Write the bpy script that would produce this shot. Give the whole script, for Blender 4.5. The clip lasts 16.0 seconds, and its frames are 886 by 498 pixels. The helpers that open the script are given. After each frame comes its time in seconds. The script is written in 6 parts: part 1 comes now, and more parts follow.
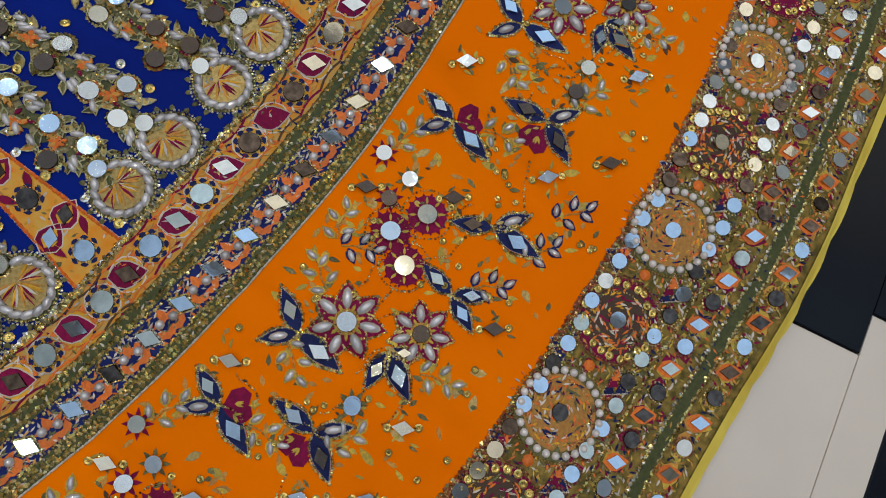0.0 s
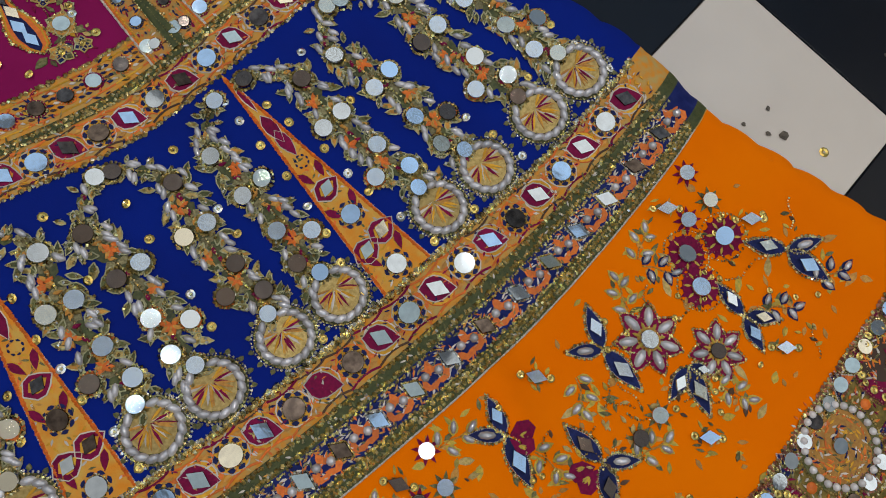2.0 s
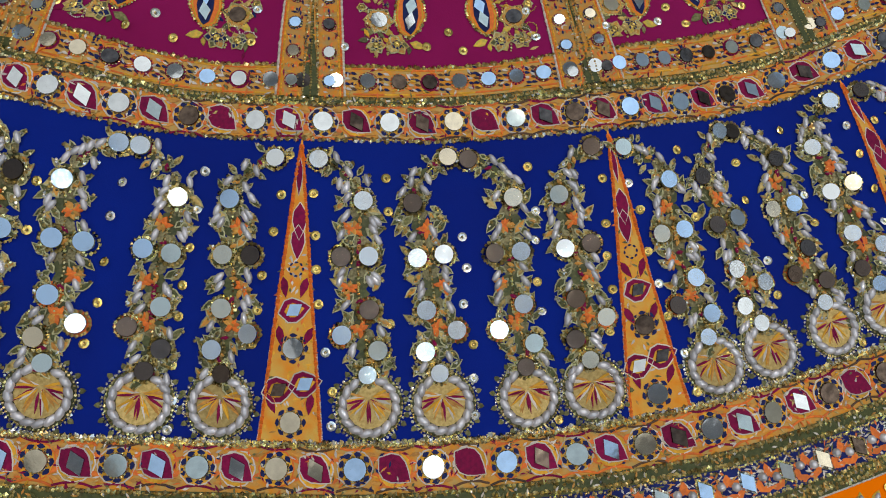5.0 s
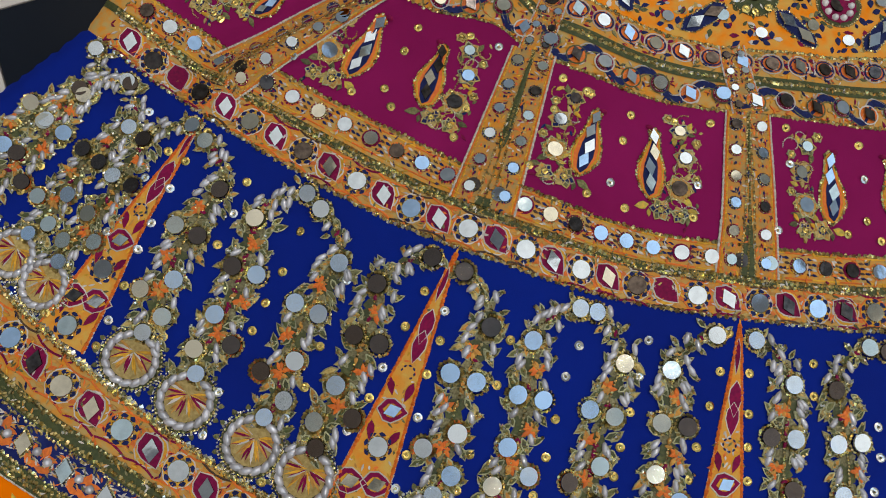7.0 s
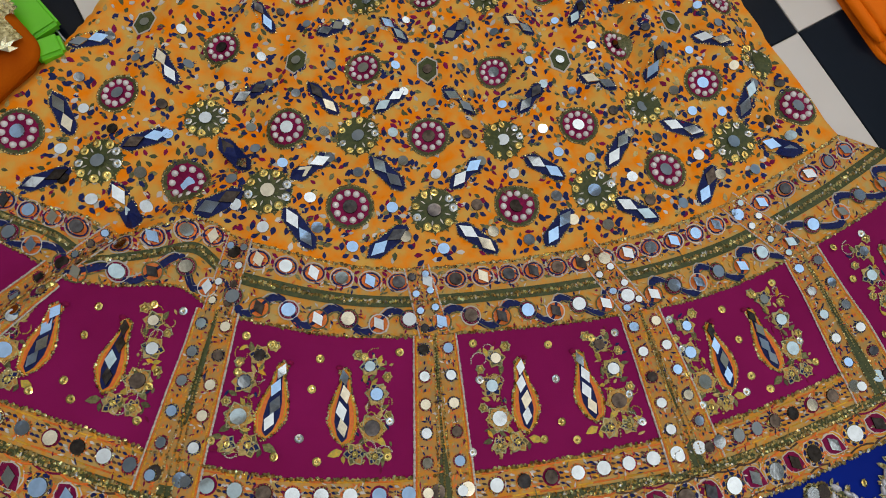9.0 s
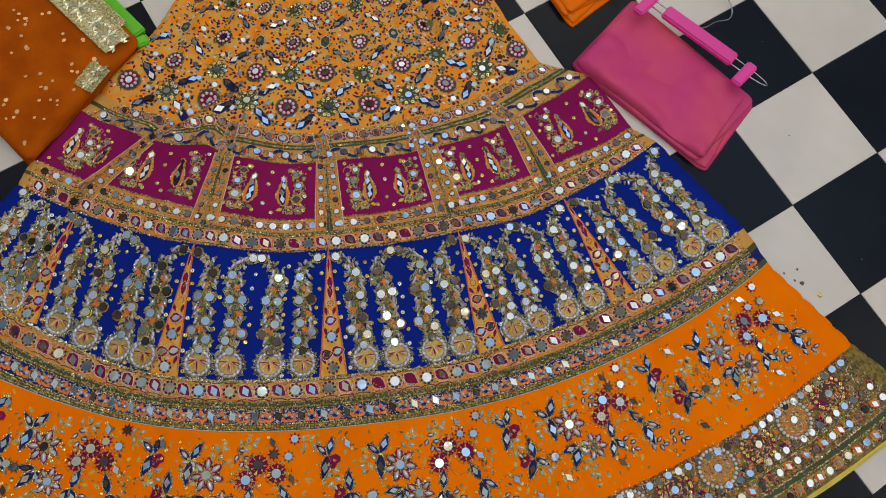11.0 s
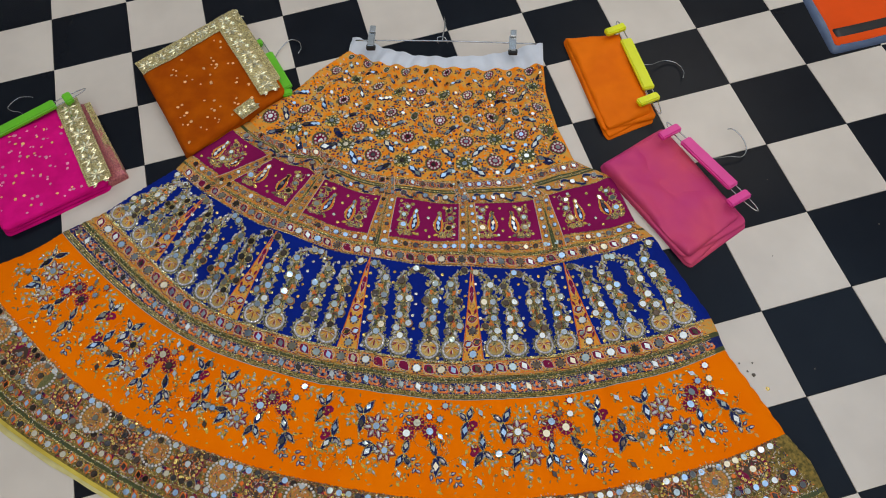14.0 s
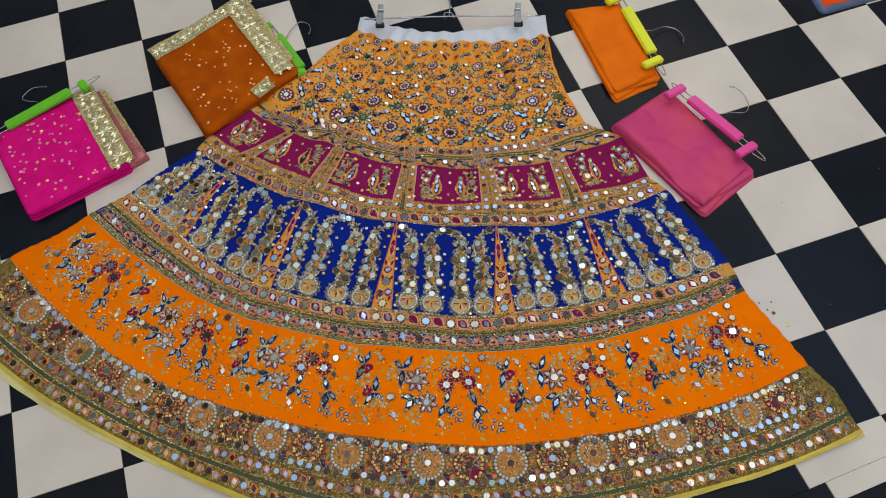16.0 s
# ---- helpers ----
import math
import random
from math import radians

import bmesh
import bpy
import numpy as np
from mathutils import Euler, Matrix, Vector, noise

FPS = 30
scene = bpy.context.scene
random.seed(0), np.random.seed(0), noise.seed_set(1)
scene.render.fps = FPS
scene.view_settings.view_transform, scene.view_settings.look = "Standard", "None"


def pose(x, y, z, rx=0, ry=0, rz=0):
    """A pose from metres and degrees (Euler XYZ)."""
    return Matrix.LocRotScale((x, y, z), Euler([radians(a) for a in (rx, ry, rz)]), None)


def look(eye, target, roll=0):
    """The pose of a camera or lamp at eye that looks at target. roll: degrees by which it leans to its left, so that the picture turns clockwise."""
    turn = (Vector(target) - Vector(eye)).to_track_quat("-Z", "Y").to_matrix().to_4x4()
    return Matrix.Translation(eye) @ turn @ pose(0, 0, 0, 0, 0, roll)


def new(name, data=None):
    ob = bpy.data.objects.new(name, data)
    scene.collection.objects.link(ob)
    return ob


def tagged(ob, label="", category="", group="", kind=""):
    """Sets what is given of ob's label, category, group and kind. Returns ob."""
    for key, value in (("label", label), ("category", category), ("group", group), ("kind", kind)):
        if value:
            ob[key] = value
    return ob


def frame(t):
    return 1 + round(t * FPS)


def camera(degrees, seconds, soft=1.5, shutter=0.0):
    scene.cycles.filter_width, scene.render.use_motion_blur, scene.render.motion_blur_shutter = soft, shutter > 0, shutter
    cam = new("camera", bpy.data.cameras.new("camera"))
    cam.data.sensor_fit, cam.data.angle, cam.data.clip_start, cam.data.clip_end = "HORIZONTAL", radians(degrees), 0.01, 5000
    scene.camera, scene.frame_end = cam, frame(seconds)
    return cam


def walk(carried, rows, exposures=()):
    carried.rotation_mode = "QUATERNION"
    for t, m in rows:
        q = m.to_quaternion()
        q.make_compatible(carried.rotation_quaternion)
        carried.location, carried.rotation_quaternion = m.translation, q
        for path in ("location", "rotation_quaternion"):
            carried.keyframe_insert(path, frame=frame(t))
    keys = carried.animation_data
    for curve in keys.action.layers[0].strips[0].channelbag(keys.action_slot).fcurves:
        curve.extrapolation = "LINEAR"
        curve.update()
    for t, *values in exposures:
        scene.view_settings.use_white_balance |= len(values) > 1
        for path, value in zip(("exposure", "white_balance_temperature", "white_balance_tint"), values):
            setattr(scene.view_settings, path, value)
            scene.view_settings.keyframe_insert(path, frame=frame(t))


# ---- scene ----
cam = camera(65.2, 16.0, soft=1.0)
PATH = [
    (0, (-0.809, -0.28, 0.484), (-0.437, -0.335, -1.48), 34.2),
    (0.5, (-0.752, -0.3, 0.478), (-0.324, -0.307, -1.475), 29.7),
    (1, (-0.682, -0.301, 0.476), (-0.247, -0.243, -1.475), 24.8),
    (1.5, (-0.653, -0.251, 0.477), (-0.21, -0.154, -1.471), 24.4),
    (2, (-0.672, -0.171, 0.489), (-0.232, -0.062, -1.459), 27.6),
    (2.5, (-0.713, -0.077, 0.489), (-0.232, 0.041, -1.449), 32.2),
    (3, (-0.752, -0.026, 0.484), (-0.307, 0.133, -1.46), 30.9),
    (3.2, (-0.773, -0.014, 0.48), (-0.336, 0.154, -1.464), 31.1),
    (5.3, (-1.031, 0.031, 0.506), (-0.767, 0.28, -1.461), 21.3),
    (5.5, (-1.067, 0.05, 0.51), (-0.805, 0.316, -1.455), 20.2),
    (6, (-1.141, 0.107, 0.517), (-0.907, 0.374, -1.451), 19.0),
    (6.5, (-1.189, 0.169, 0.527), (-0.976, 0.437, -1.444), 17.8),
    (7, (-1.209, 0.235, 0.527), (-0.983, 0.524, -1.439), 17.8),
    (7.5, (-1.162, 0.298, 0.529), (-0.891, 0.625, -1.425), 18.2),
    (8, (-1.096, 0.307, 0.538), (-0.766, 0.651, -1.404), 20.0),
    (8.5, (-1.022, 0.309, 0.559), (-0.65, 0.654, -1.376), 20.4),
    (9, (-0.969, 0.286, 0.585), (-0.549, 0.634, -1.339), 20.4),
    (9.5, (-0.935, 0.217, 0.652), (-0.5, 0.547, -1.272), 20.4),
    (10, (-0.934, 0.093, 0.811), (-0.502, 0.454, -1.108), 16.4),
    (10.2, (-0.945, 0.03, 0.892), (-0.521, 0.408, -1.025), 14.5),
    (12.3, (-1.145, -0.418, 1.274), (-0.807, 0.234, -0.586), 1.9),
    (12.5, (-1.112, -0.454, 1.285), (-0.793, 0.234, -0.566), 0.8),
    (13, (-1.011, -0.513, 1.291), (-0.735, 0.263, -0.531), -1.7),
    (13.5, (-0.975, -0.535, 1.317), (-0.736, 0.339, -0.466), -3.4),
    (14, (-0.987, -0.54, 1.334), (-0.755, 0.398, -0.417), -3.5),
    (14.5, (-1.089, -0.56, 1.349), (-0.837, 0.409, -0.382), -2.8),
    (15, (-1.175, -0.584, 1.342), (-0.901, 0.385, -0.386), -2.5),
    (15.5, (-1.155, -0.608, 1.329), (-0.864, 0.337, -0.409), -2.6),
    (16, (-1.122, -0.612, 1.323), (-0.82, 0.328, -0.417), -2.9),
]
walk(cam, [(t, look(eye, target, roll)) for t, eye, target, roll in PATH], exposures=((0.0, -0.17), (2.0, -0.2), (3.0, -0.05), (5.5, 0.06), (8.0, 0.06), (9.0, -0.04), (10.0, -0.06), (12.5, -0.02), (16.0, 0.08)))

# ---- light ----
world = bpy.data.worlds.new("shop_world")
scene.world = world
world.use_nodes = True
wbg = world.node_tree.nodes["Background"]
wbg.inputs[0].default_value = (0.55, 0.62, 0.72, 1)
wbg.inputs[1].default_value = 0.02


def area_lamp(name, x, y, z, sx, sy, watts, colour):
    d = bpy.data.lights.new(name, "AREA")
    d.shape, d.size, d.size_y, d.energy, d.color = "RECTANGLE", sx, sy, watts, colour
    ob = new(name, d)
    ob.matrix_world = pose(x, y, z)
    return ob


# Added overhead fill, no known source: cool and warm by turns, dimmer towards the left.
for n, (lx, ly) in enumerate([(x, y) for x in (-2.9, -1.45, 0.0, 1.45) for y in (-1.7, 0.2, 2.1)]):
    area_lamp("overhead_fill", lx, ly, 2.72, 1.30, 1.70, (6.7, 7.6)[n % 2] * (0.5, 0.8, 1.15, 1.4)[n // 3], ((0.51, 0.73, 1.0), (1.0, 0.93, 0.83))[n % 2])
# Small bright lamps, added only to raise glints on beads and mirrors.
for lx, ly in ((-1.25, 0.55), (-0.35, -0.2), (-2.2, -0.6), (-1.0, -1.2), (-0.2, 1.5)):
    area_lamp("glint_lamp", lx, ly, 2.70, 0.06, 0.06, 2.2, (1.0, 0.97, 0.92))
scene.view_settings.exposure = 0.0


# ---- materials ----
def material(name, colour, rough=0.6, metal=0.0, noise_scale=0, vary=0.0, bump=0.0, bump_scale=400, second=None, spec=0.5, coat=0.0, sheen=0.0, island=0.0):
    m = bpy.data.materials.new(name)
    m.use_nodes = True
    nt = m.node_tree
    b = nt.nodes["Principled BSDF"]
    b.inputs["Base Color"].default_value = (*colour, 1)
    b.inputs["Roughness"].default_value = rough
    b.inputs["Metallic"].default_value = metal
    b.inputs["Specular IOR Level"].default_value = spec
    b.inputs["Coat Weight"].default_value = coat
    b.inputs["Sheen Weight"].default_value = sheen
    tc = nt.nodes.new("ShaderNodeTexCoord")
    out = None
    if noise_scale:
        n = nt.nodes.new("ShaderNodeTexNoise")
        n.inputs["Scale"].default_value = noise_scale
        n.inputs["Detail"].default_value = 4
        nt.links.new(tc.outputs["Object"], n.inputs["Vector"])
        ramp = nt.nodes.new("ShaderNodeValToRGB")
        ramp.color_ramp.elements[0].position = 0.35
        ramp.color_ramp.elements[1].position = 0.65
        lo = second or tuple(c * (1 - vary) for c in colour)
        ramp.color_ramp.elements[0].color = (*lo, 1)
        ramp.color_ramp.elements[1].color = (*colour, 1)
        nt.links.new(n.outputs["Fac"], ramp.inputs[0])
        out = ramp.outputs[0]
    if island:
        g = nt.nodes.new("ShaderNodeNewGeometry")
        mul = nt.nodes.new("ShaderNodeMapRange")
        mul.inputs[3].default_value = 1 - island
        mul.inputs[4].default_value = 1 + island * 0.5
        nt.links.new(g.outputs["Random Per Island"], mul.inputs[0])
        hsv = nt.nodes.new("ShaderNodeHueSaturation")
        if out:
            nt.links.new(out, hsv.inputs["Color"])
        else:
            hsv.inputs["Color"].default_value = (*colour, 1)
        nt.links.new(mul.outputs[0], hsv.inputs["Value"])
        out = hsv.outputs[0]
    if out:
        nt.links.new(out, b.inputs["Base Color"])
    if bump:
        n2 = nt.nodes.new("ShaderNodeTexNoise")
        n2.inputs["Scale"].default_value = bump_scale
        n2.inputs["Detail"].default_value = 3
        nt.links.new(tc.outputs["Object"], n2.inputs["Vector"])
        bp = nt.nodes.new("ShaderNodeBump")
        bp.inputs["Strength"].default_value = bump
        bp.inputs["Distance"].default_value = 0.001
        nt.links.new(n2.outputs["Fac"], bp.inputs["Height"])
        nt.links.new(bp.outputs[0], b.inputs["Normal"])
    return m


M_SEAM = material("seam_print", (0.42, 0.27, 0.10), 0.8, spec=0.06, noise_scale=170, second=(0.70, 0.26, 0.03), bump=0.3, bump_scale=700)
M_GUSSET = material("gusset_print", (0.72, 0.42, 0.09), 0.8, spec=0.06, noise_scale=80, second=(0.82, 0.29, 0.03), bump=0.3, bump_scale=700)
M_ORANGE = material("orange_silk", (1.0, 0.208, 0.0), 0.85, spec=0.03, noise_scale=9, second=(0.96, 0.182, 0.0), bump=0.15, bump_scale=900)
M_BLUE = material("blue_silk", (0.004, 0.019, 0.235), 0.85, spec=0.06, noise_scale=11, second=(0.0045, 0.016, 0.195), bump=0.15, bump_scale=900)
M_MAGENTA = material("magenta_silk", (0.265, 0.008, 0.092), 0.8, spec=0.08, noise_scale=11, second=(0.225, 0.006, 0.075), bump=0.15, bump_scale=900)
M_BORDER = material("ochre_border", (0.54, 0.36, 0.12), 0.8, spec=0.06, noise_scale=150, second=(0.74, 0.28, 0.03), bump=0.3, bump_scale=700)
M_BODICE = material("marigold_print", (0.96, 0.245, 0.004), 0.8, spec=0.05, noise_scale=60, second=(0.74, 0.40, 0.08), bump=0.25, bump_scale=700)
M_HEMCLOTH = material("hem_print", (0.32, 0.21, 0.05), 0.7, spec=0.15, noise_scale=150, second=(0.10, 0.08, 0.02), bump=0.3, bump_scale=700)
M_GREEN = material("olive_ribbon", (0.034, 0.047, 0.005), 0.6, noise_scale=300, second=(0.070, 0.075, 0.012), bump=0.4, bump_scale=1200)
M_YELLOW = material("yellow_lining", (0.80, 0.62, 0.09), 0.5, noise_scale=25, second=(0.66, 0.47, 0.05), bump=0.2, bump_scale=500)
M_LINING = material("pale_yellow_lining", (0.80, 0.71, 0.34), 0.7, noise_scale=30, second=(0.70, 0.58, 0.22), bump=0.2, bump_scale=500, spec=0.15)
M_WHITE = material("white_waistband", (0.72, 0.74, 0.80), 0.7, noise_scale=30, vary=0.08, bump=0.3, bump_scale=900)
M_TILE_B = material("black_tile", (0.0045, 0.006, 0.0105), 0.22, noise_scale=7, second=(0.007, 0.009, 0.014), spec=0.13, bump=0.05, bump_scale=30)
M_TILE_W = material("cream_tile", (0.76, 0.67, 0.58), 0.22, noise_scale=4, second=(0.64, 0.56, 0.485), spec=0.4, bump=0.05, bump_scale=30)
M_GROUT = material("grout", (0.05, 0.045, 0.04), 0.9, noise_scale=60, vary=0.3)
M_WALL = material("wall_paint", (0.62, 0.62, 0.6), 0.8, noise_scale=3, vary=0.06)
M_CEIL = material("ceiling_paint", (0.75, 0.76, 0.78), 0.85, noise_scale=2, vary=0.05)

# Warm and dark reflections are put into the colour of some mirrors.
M_MIRROR = material("mirror_glass", (0.50, 0.575, 0.65), 0.06, 1.0, noise_scale=160, second=(0.43, 0.50, 0.57), bump=0.06, bump_scale=90)
M_MIRROR_W = material("mirror_warm", (0.55, 0.54, 0.455), 0.08, 1.0, noise_scale=160, second=(0.46, 0.45, 0.38), bump=0.06, bump_scale=90)
M_MIRROR_D = material("mirror_dark_reflection", (0.11, 0.088, 0.075), 0.14, 1.0, noise_scale=200, second=(0.05, 0.04, 0.035), bump=0.1, bump_scale=120)
MIRRORS = (M_MIRROR, M_MIRROR_W, M_MIRROR_D)
M_PEARL = material("pearl_bead", (0.64, 0.61, 0.62), 0.14, 0.55, coat=0.5, island=0.3)
M_PEARL_W = material("white_pearl", (0.80, 0.73, 0.70), 0.2, 0.15, coat=0.5, island=0.15)
M_SCROLL = material("navy_silk", (0.010, 0.016, 0.10), 0.75, noise_scale=90, second=(0.02, 0.03, 0.15), spec=0.1, bump=0.2, bump_scale=900)
M_GOLD = material("gold_bead", (0.96, 0.76, 0.36), 0.14, 1.0, island=0.75)
M_SILVER = material("silver_bead", (0.92, 0.88, 0.78), 0.13, 1.0, island=0.8)
M_ZARI = material("antique_gold_bead", (0.50, 0.38, 0.14), 0.3, 1.0, island=0.4)
M_ROSEBEAD = material("rose_gold_bead", (0.45, 0.19, 0.13), 0.3, 0.9, island=0.4)
M_SEQUIN = material("gold_sequin", (0.85, 0.62, 0.18), 0.16, 1.0, island=0.4)
M_SEQUIN_S = material("silver_sequin", (0.80, 0.80, 0.76), 0.16, 1.0, island=0.4)
M_SPANGLE = material("copper_spangle", (1.0, 0.52, 0.20), 0.6, 0.0, island=0.3, spec=0.2)
M_OLIVE = material("olive_thread", (0.095, 0.105, 0.024), 0.55, 0.15, noise_scale=500, second=(0.23, 0.20, 0.075), bump=0.5, bump_scale=1500, island=0.45)
M_ZARI_CLOTH = material("zari_thread", (0.36, 0.31, 0.15), 0.42, 0.5, noise_scale=600, second=(0.17, 0.14, 0.06), bump=0.5, bump_scale=1500, island=0.4)
M_MAROON = material("maroon_thread", (0.27, 0.006, 0.062), 0.6, noise_scale=400, second=(0.18, 0.005, 0.05), spec=0.12, bump=0.4, bump_scale=1400, island=0.2)
M_NAVY = material("navy_thread", (0.006, 0.010, 0.070), 0.55, noise_scale=400, second=(0.009, 0.018, 0.115), spec=0.2, bump=0.4, bump_scale=1400, island=0.2)
M_OCHRE = material("ochre_thread", (0.68, 0.33, 0.05), 0.55, noise_scale=400, second=(0.55, 0.22, 0.03), bump=0.4, bump_scale=1400, island=0.3)
M_LIME = material("yellow_green_thread", (0.74, 0.45, 0.04), 0.6, noise_scale=400, second=(0.42, 0.34, 0.05), bump=0.4, bump_scale=1400, island=0.3)
M_ORANGE_THREAD = material("orange_thread", (0.88, 0.20, 0.01), 0.5, noise_scale=400, second=(0.75, 0.14, 0.008), bump=0.4, bump_scale=1400, island=0.2)
M_YELLOWTH = material("yellow_thread", (0.84, 0.45, 0.05), 0.65, noise_scale=350, second=(0.72, 0.34, 0.03), bump=0.4, bump_scale=1400, island=0.25, spec=0.12)
M_BROWN = material("brown_thread", (0.085, 0.035, 0.012), 0.6, island=0.4)
M_PALEGOLD = material("pale_gold_thread", (0.66, 0.47, 0.16), 0.5, 0.2, noise_scale=400, second=(0.45, 0.30, 0.08), bump=0.4, bump_scale=1400, island=0.3)
M_LEAF = material("dark_leaf_thread", (0.045, 0.058, 0.010), 0.55, noise_scale=400, second=(0.10, 0.10, 0.025), bump=0.4, bump_scale=1400, island=0.4)
M_LEAF_EDGE = material("pale_olive_thread", (0.50, 0.48, 0.28), 0.4, 0.35, noise_scale=500, second=(0.30, 0.28, 0.13), island=0.4)
M_PALE = material("pale_thread", (0.66, 0.58, 0.50), 0.55, island=0.3)


def mesh_object(name, verts, faces, mats, parent=None, label="", index=None, smooth=False):
    me = bpy.data.meshes.new(name)
    me.from_pydata(verts, [], faces)
    for m in mats if isinstance(mats, (list, tuple)) else [mats]:
        me.materials.append(m)
    if index is not None:
        me.polygons.foreach_set("material_index", index)
    if smooth:
        me.polygons.foreach_set("use_smooth", [True] * len(me.polygons))
    me.update()
    ob = new(name, me)
    if parent is not None:
        ob.parent = parent
    if label:
        ob["label"] = label
    return ob


def box(x0, y0, z0, x1, y1, z1):
    v = [(x, y, z) for z in (z0, z1) for y in (y0, y1) for x in (x0, x1)]
    f = [(0, 2, 3, 1), (4, 5, 7, 6), (0, 1, 5, 4), (2, 6, 7, 3), (0, 4, 6, 2), (1, 3, 7, 5)]
    return v, f


# ---- room ----
RX0, RX1, RY0, RY1, RH = -3.6, 2.2, -2.6, 3.0, 2.75
tagged(mesh_object("floor", *box(RX0, RY0, -0.06, RX1, RY1, -0.0045), M_GROUT), "dark grout bed under the chequered tiles", "floor", kind="structure")
tagged(mesh_object("ceiling", *box(RX0, RY0, RH, RX1, RY1, RH + 0.1), M_CEIL), "plain pale painted shop ceiling", "ceiling", kind="structure")
for nm, b in (("wall_north", (RX0, RY1, 0, RX1, RY1 + 0.12, RH)), ("wall_south", (RX0, RY0 - 0.12, 0, RX1, RY0, RH)),
              ("wall_west", (RX0 - 0.12, RY0, 0, RX0, RY1, RH)), ("wall_east", (RX1, RY0, 0, RX1 + 0.12, RY1, RH))):
    tagged(mesh_object(nm, *box(*b), M_WALL), "plain pale painted shop wall", "wall", kind="structure")
FLOOR = bpy.data.objects["floor"]


TILE_X = (-0.01064, 0.2079, 0.00955, 0.00133, 0.00084)
TILE_Y = (0.01662, -0.00506, 0.19185, 0.0012, 0.00128)


def tile_corner(u, v):
    """Where the tile joints cross: the tiles are laid by hand, not quite square."""
    a, b = max(-11, min(3, u)), max(-3, min(7, v))
    y = TILE_Y[0] + TILE_Y[1] * a + TILE_Y[2] * b + TILE_Y[3] * a * b + TILE_Y[4] * b * b
    x = TILE_X[0] + TILE_X[1] * a + TILE_X[2] * b + TILE_X[3] * a * b + TILE_X[4] * a * a
    return x + 0.203 * (u - a), y + 0.203 * (v - b)


# ---- skirt plan: boundary arcs from waist to hem, each (left end, right end, sag) ----
ARCS = [
    ((-0.853, 0.837), (-0.396, 0.660), 0.055),   # 0 waistband top
    ((-0.885, 0.787), (-0.429, 0.601), 0.052),   # 1 waistband bottom
    ((-0.945, 0.715), (-0.444, 0.520), 0.066),   # 2
    ((-1.040, 0.680), (-0.450, 0.410), 0.082),   # 3
    ((-1.150, 0.668), (-0.437, 0.280), 0.112),   # 4 print ends
    ((-1.198, 0.642), (-0.430, 0.243), 0.134),   # 5 magenta top
    ((-1.322, 0.582), (-0.412, 0.095), 0.131),   # 6 magenta bottom
    ((-1.356, 0.563), (-0.385, 0.058), 0.155),   # 7 blue top
    ((-1.543, 0.484), (-0.361, -0.142), 0.185),  # 8 blue bottom
    ((-1.621, 0.463), (-0.343, -0.223), 0.224),  # 9 orange top
    ((-1.782, 0.392), (-0.329, -0.409), 0.264),  # 10 orange bottom
    ((-1.907, 0.350), (-0.308, -0.565), 0.292),  # 11 hem
]

# millimetres by which each boundary is drawn off its arc, by waves along it
DRAG_X = (
    (4.7, -5.1, 1, 0.6, -0.2, 0.1),
    (13.7, -5, -0.8, 1.3, 1.7, 0.5),
    (-2.8, -11.8, -1.7, -0.7, -1.9, 0.3),
    (-3.8, -5.5, -1.9, -2.6, -4.7, -0.5),
    (-1.6, 17.8, 0.2, -1.8, 1.1, -3.7),
    (13.7, -8.9, 1.4, -6.1, 5.3, -7.9),
    (15.1, 4.4, 3, -0.9, 2.5, -7.4),
    (6.7, 5.3, -0.3, 0.9, 2.4, -2.6),
    (-2, 4.7, 13.1, 5.1, 4.6, -2.5),
    (-4, 6, -5.9, 9.6, 1.7, -4.7),
    (-1, 2.6, -2.2, 1.8, -1, 0),
    (-18.7, -5.9, 15.7, -11.3, -1.2, 1.6),
)
DRAG_Y = (
    (10.9, 2.2, 5.7, 0.2, 1.1, -0.3),
    (17.8, 7.5, -7.2, 1.9, 3, 0.7),
    (14.2, 17.6, 7.7, 4.4, 3.5, 3.3),
    (0.3, 4.8, 0.4, 1.8, 2.3, 3.6),
    (-4, -25.6, -6.1, -7.2, -4.6, -3.9),
    (-10.1, 2.2, 1.4, 1, 0.7, -0.5),
    (2.5, -7.1, 5.7, 4.7, 0.8, 2.3),
    (-6.9, -4.2, 0.6, 2, 3.2, 0.3),
    (-9.7, 2, 5.8, 6.3, 4.9, 5.2),
    (2.9, 3.2, 0.1, 1.6, 1.3, 3.3),
    (2.1, -4.3, -4, 3.2, 3.8, 3.3),
    (7, -8.2, -1.5, -4.8, -7.6, 0.8),
)


def arc_point(arc, u):
    (ax, ay), (bx, by), sag = arc
    c = math.hypot(bx - ax, by - ay) / 2
    r = (c * c + sag * sag) / (2 * sag)
    half = math.asin(min(1.0, c / r))
    tx, ty = (bx - ax) / (2 * c), (by - ay) / (2 * c)
    nx, ny = ty, -tx
    a = (2 * u - 1) * half
    s, d = r * math.sin(a), r * math.cos(a) - (r - sag)
    return (ax + bx) / 2 + tx * s + nx * d, (ay + by) / 2 + ty * s + ny * d


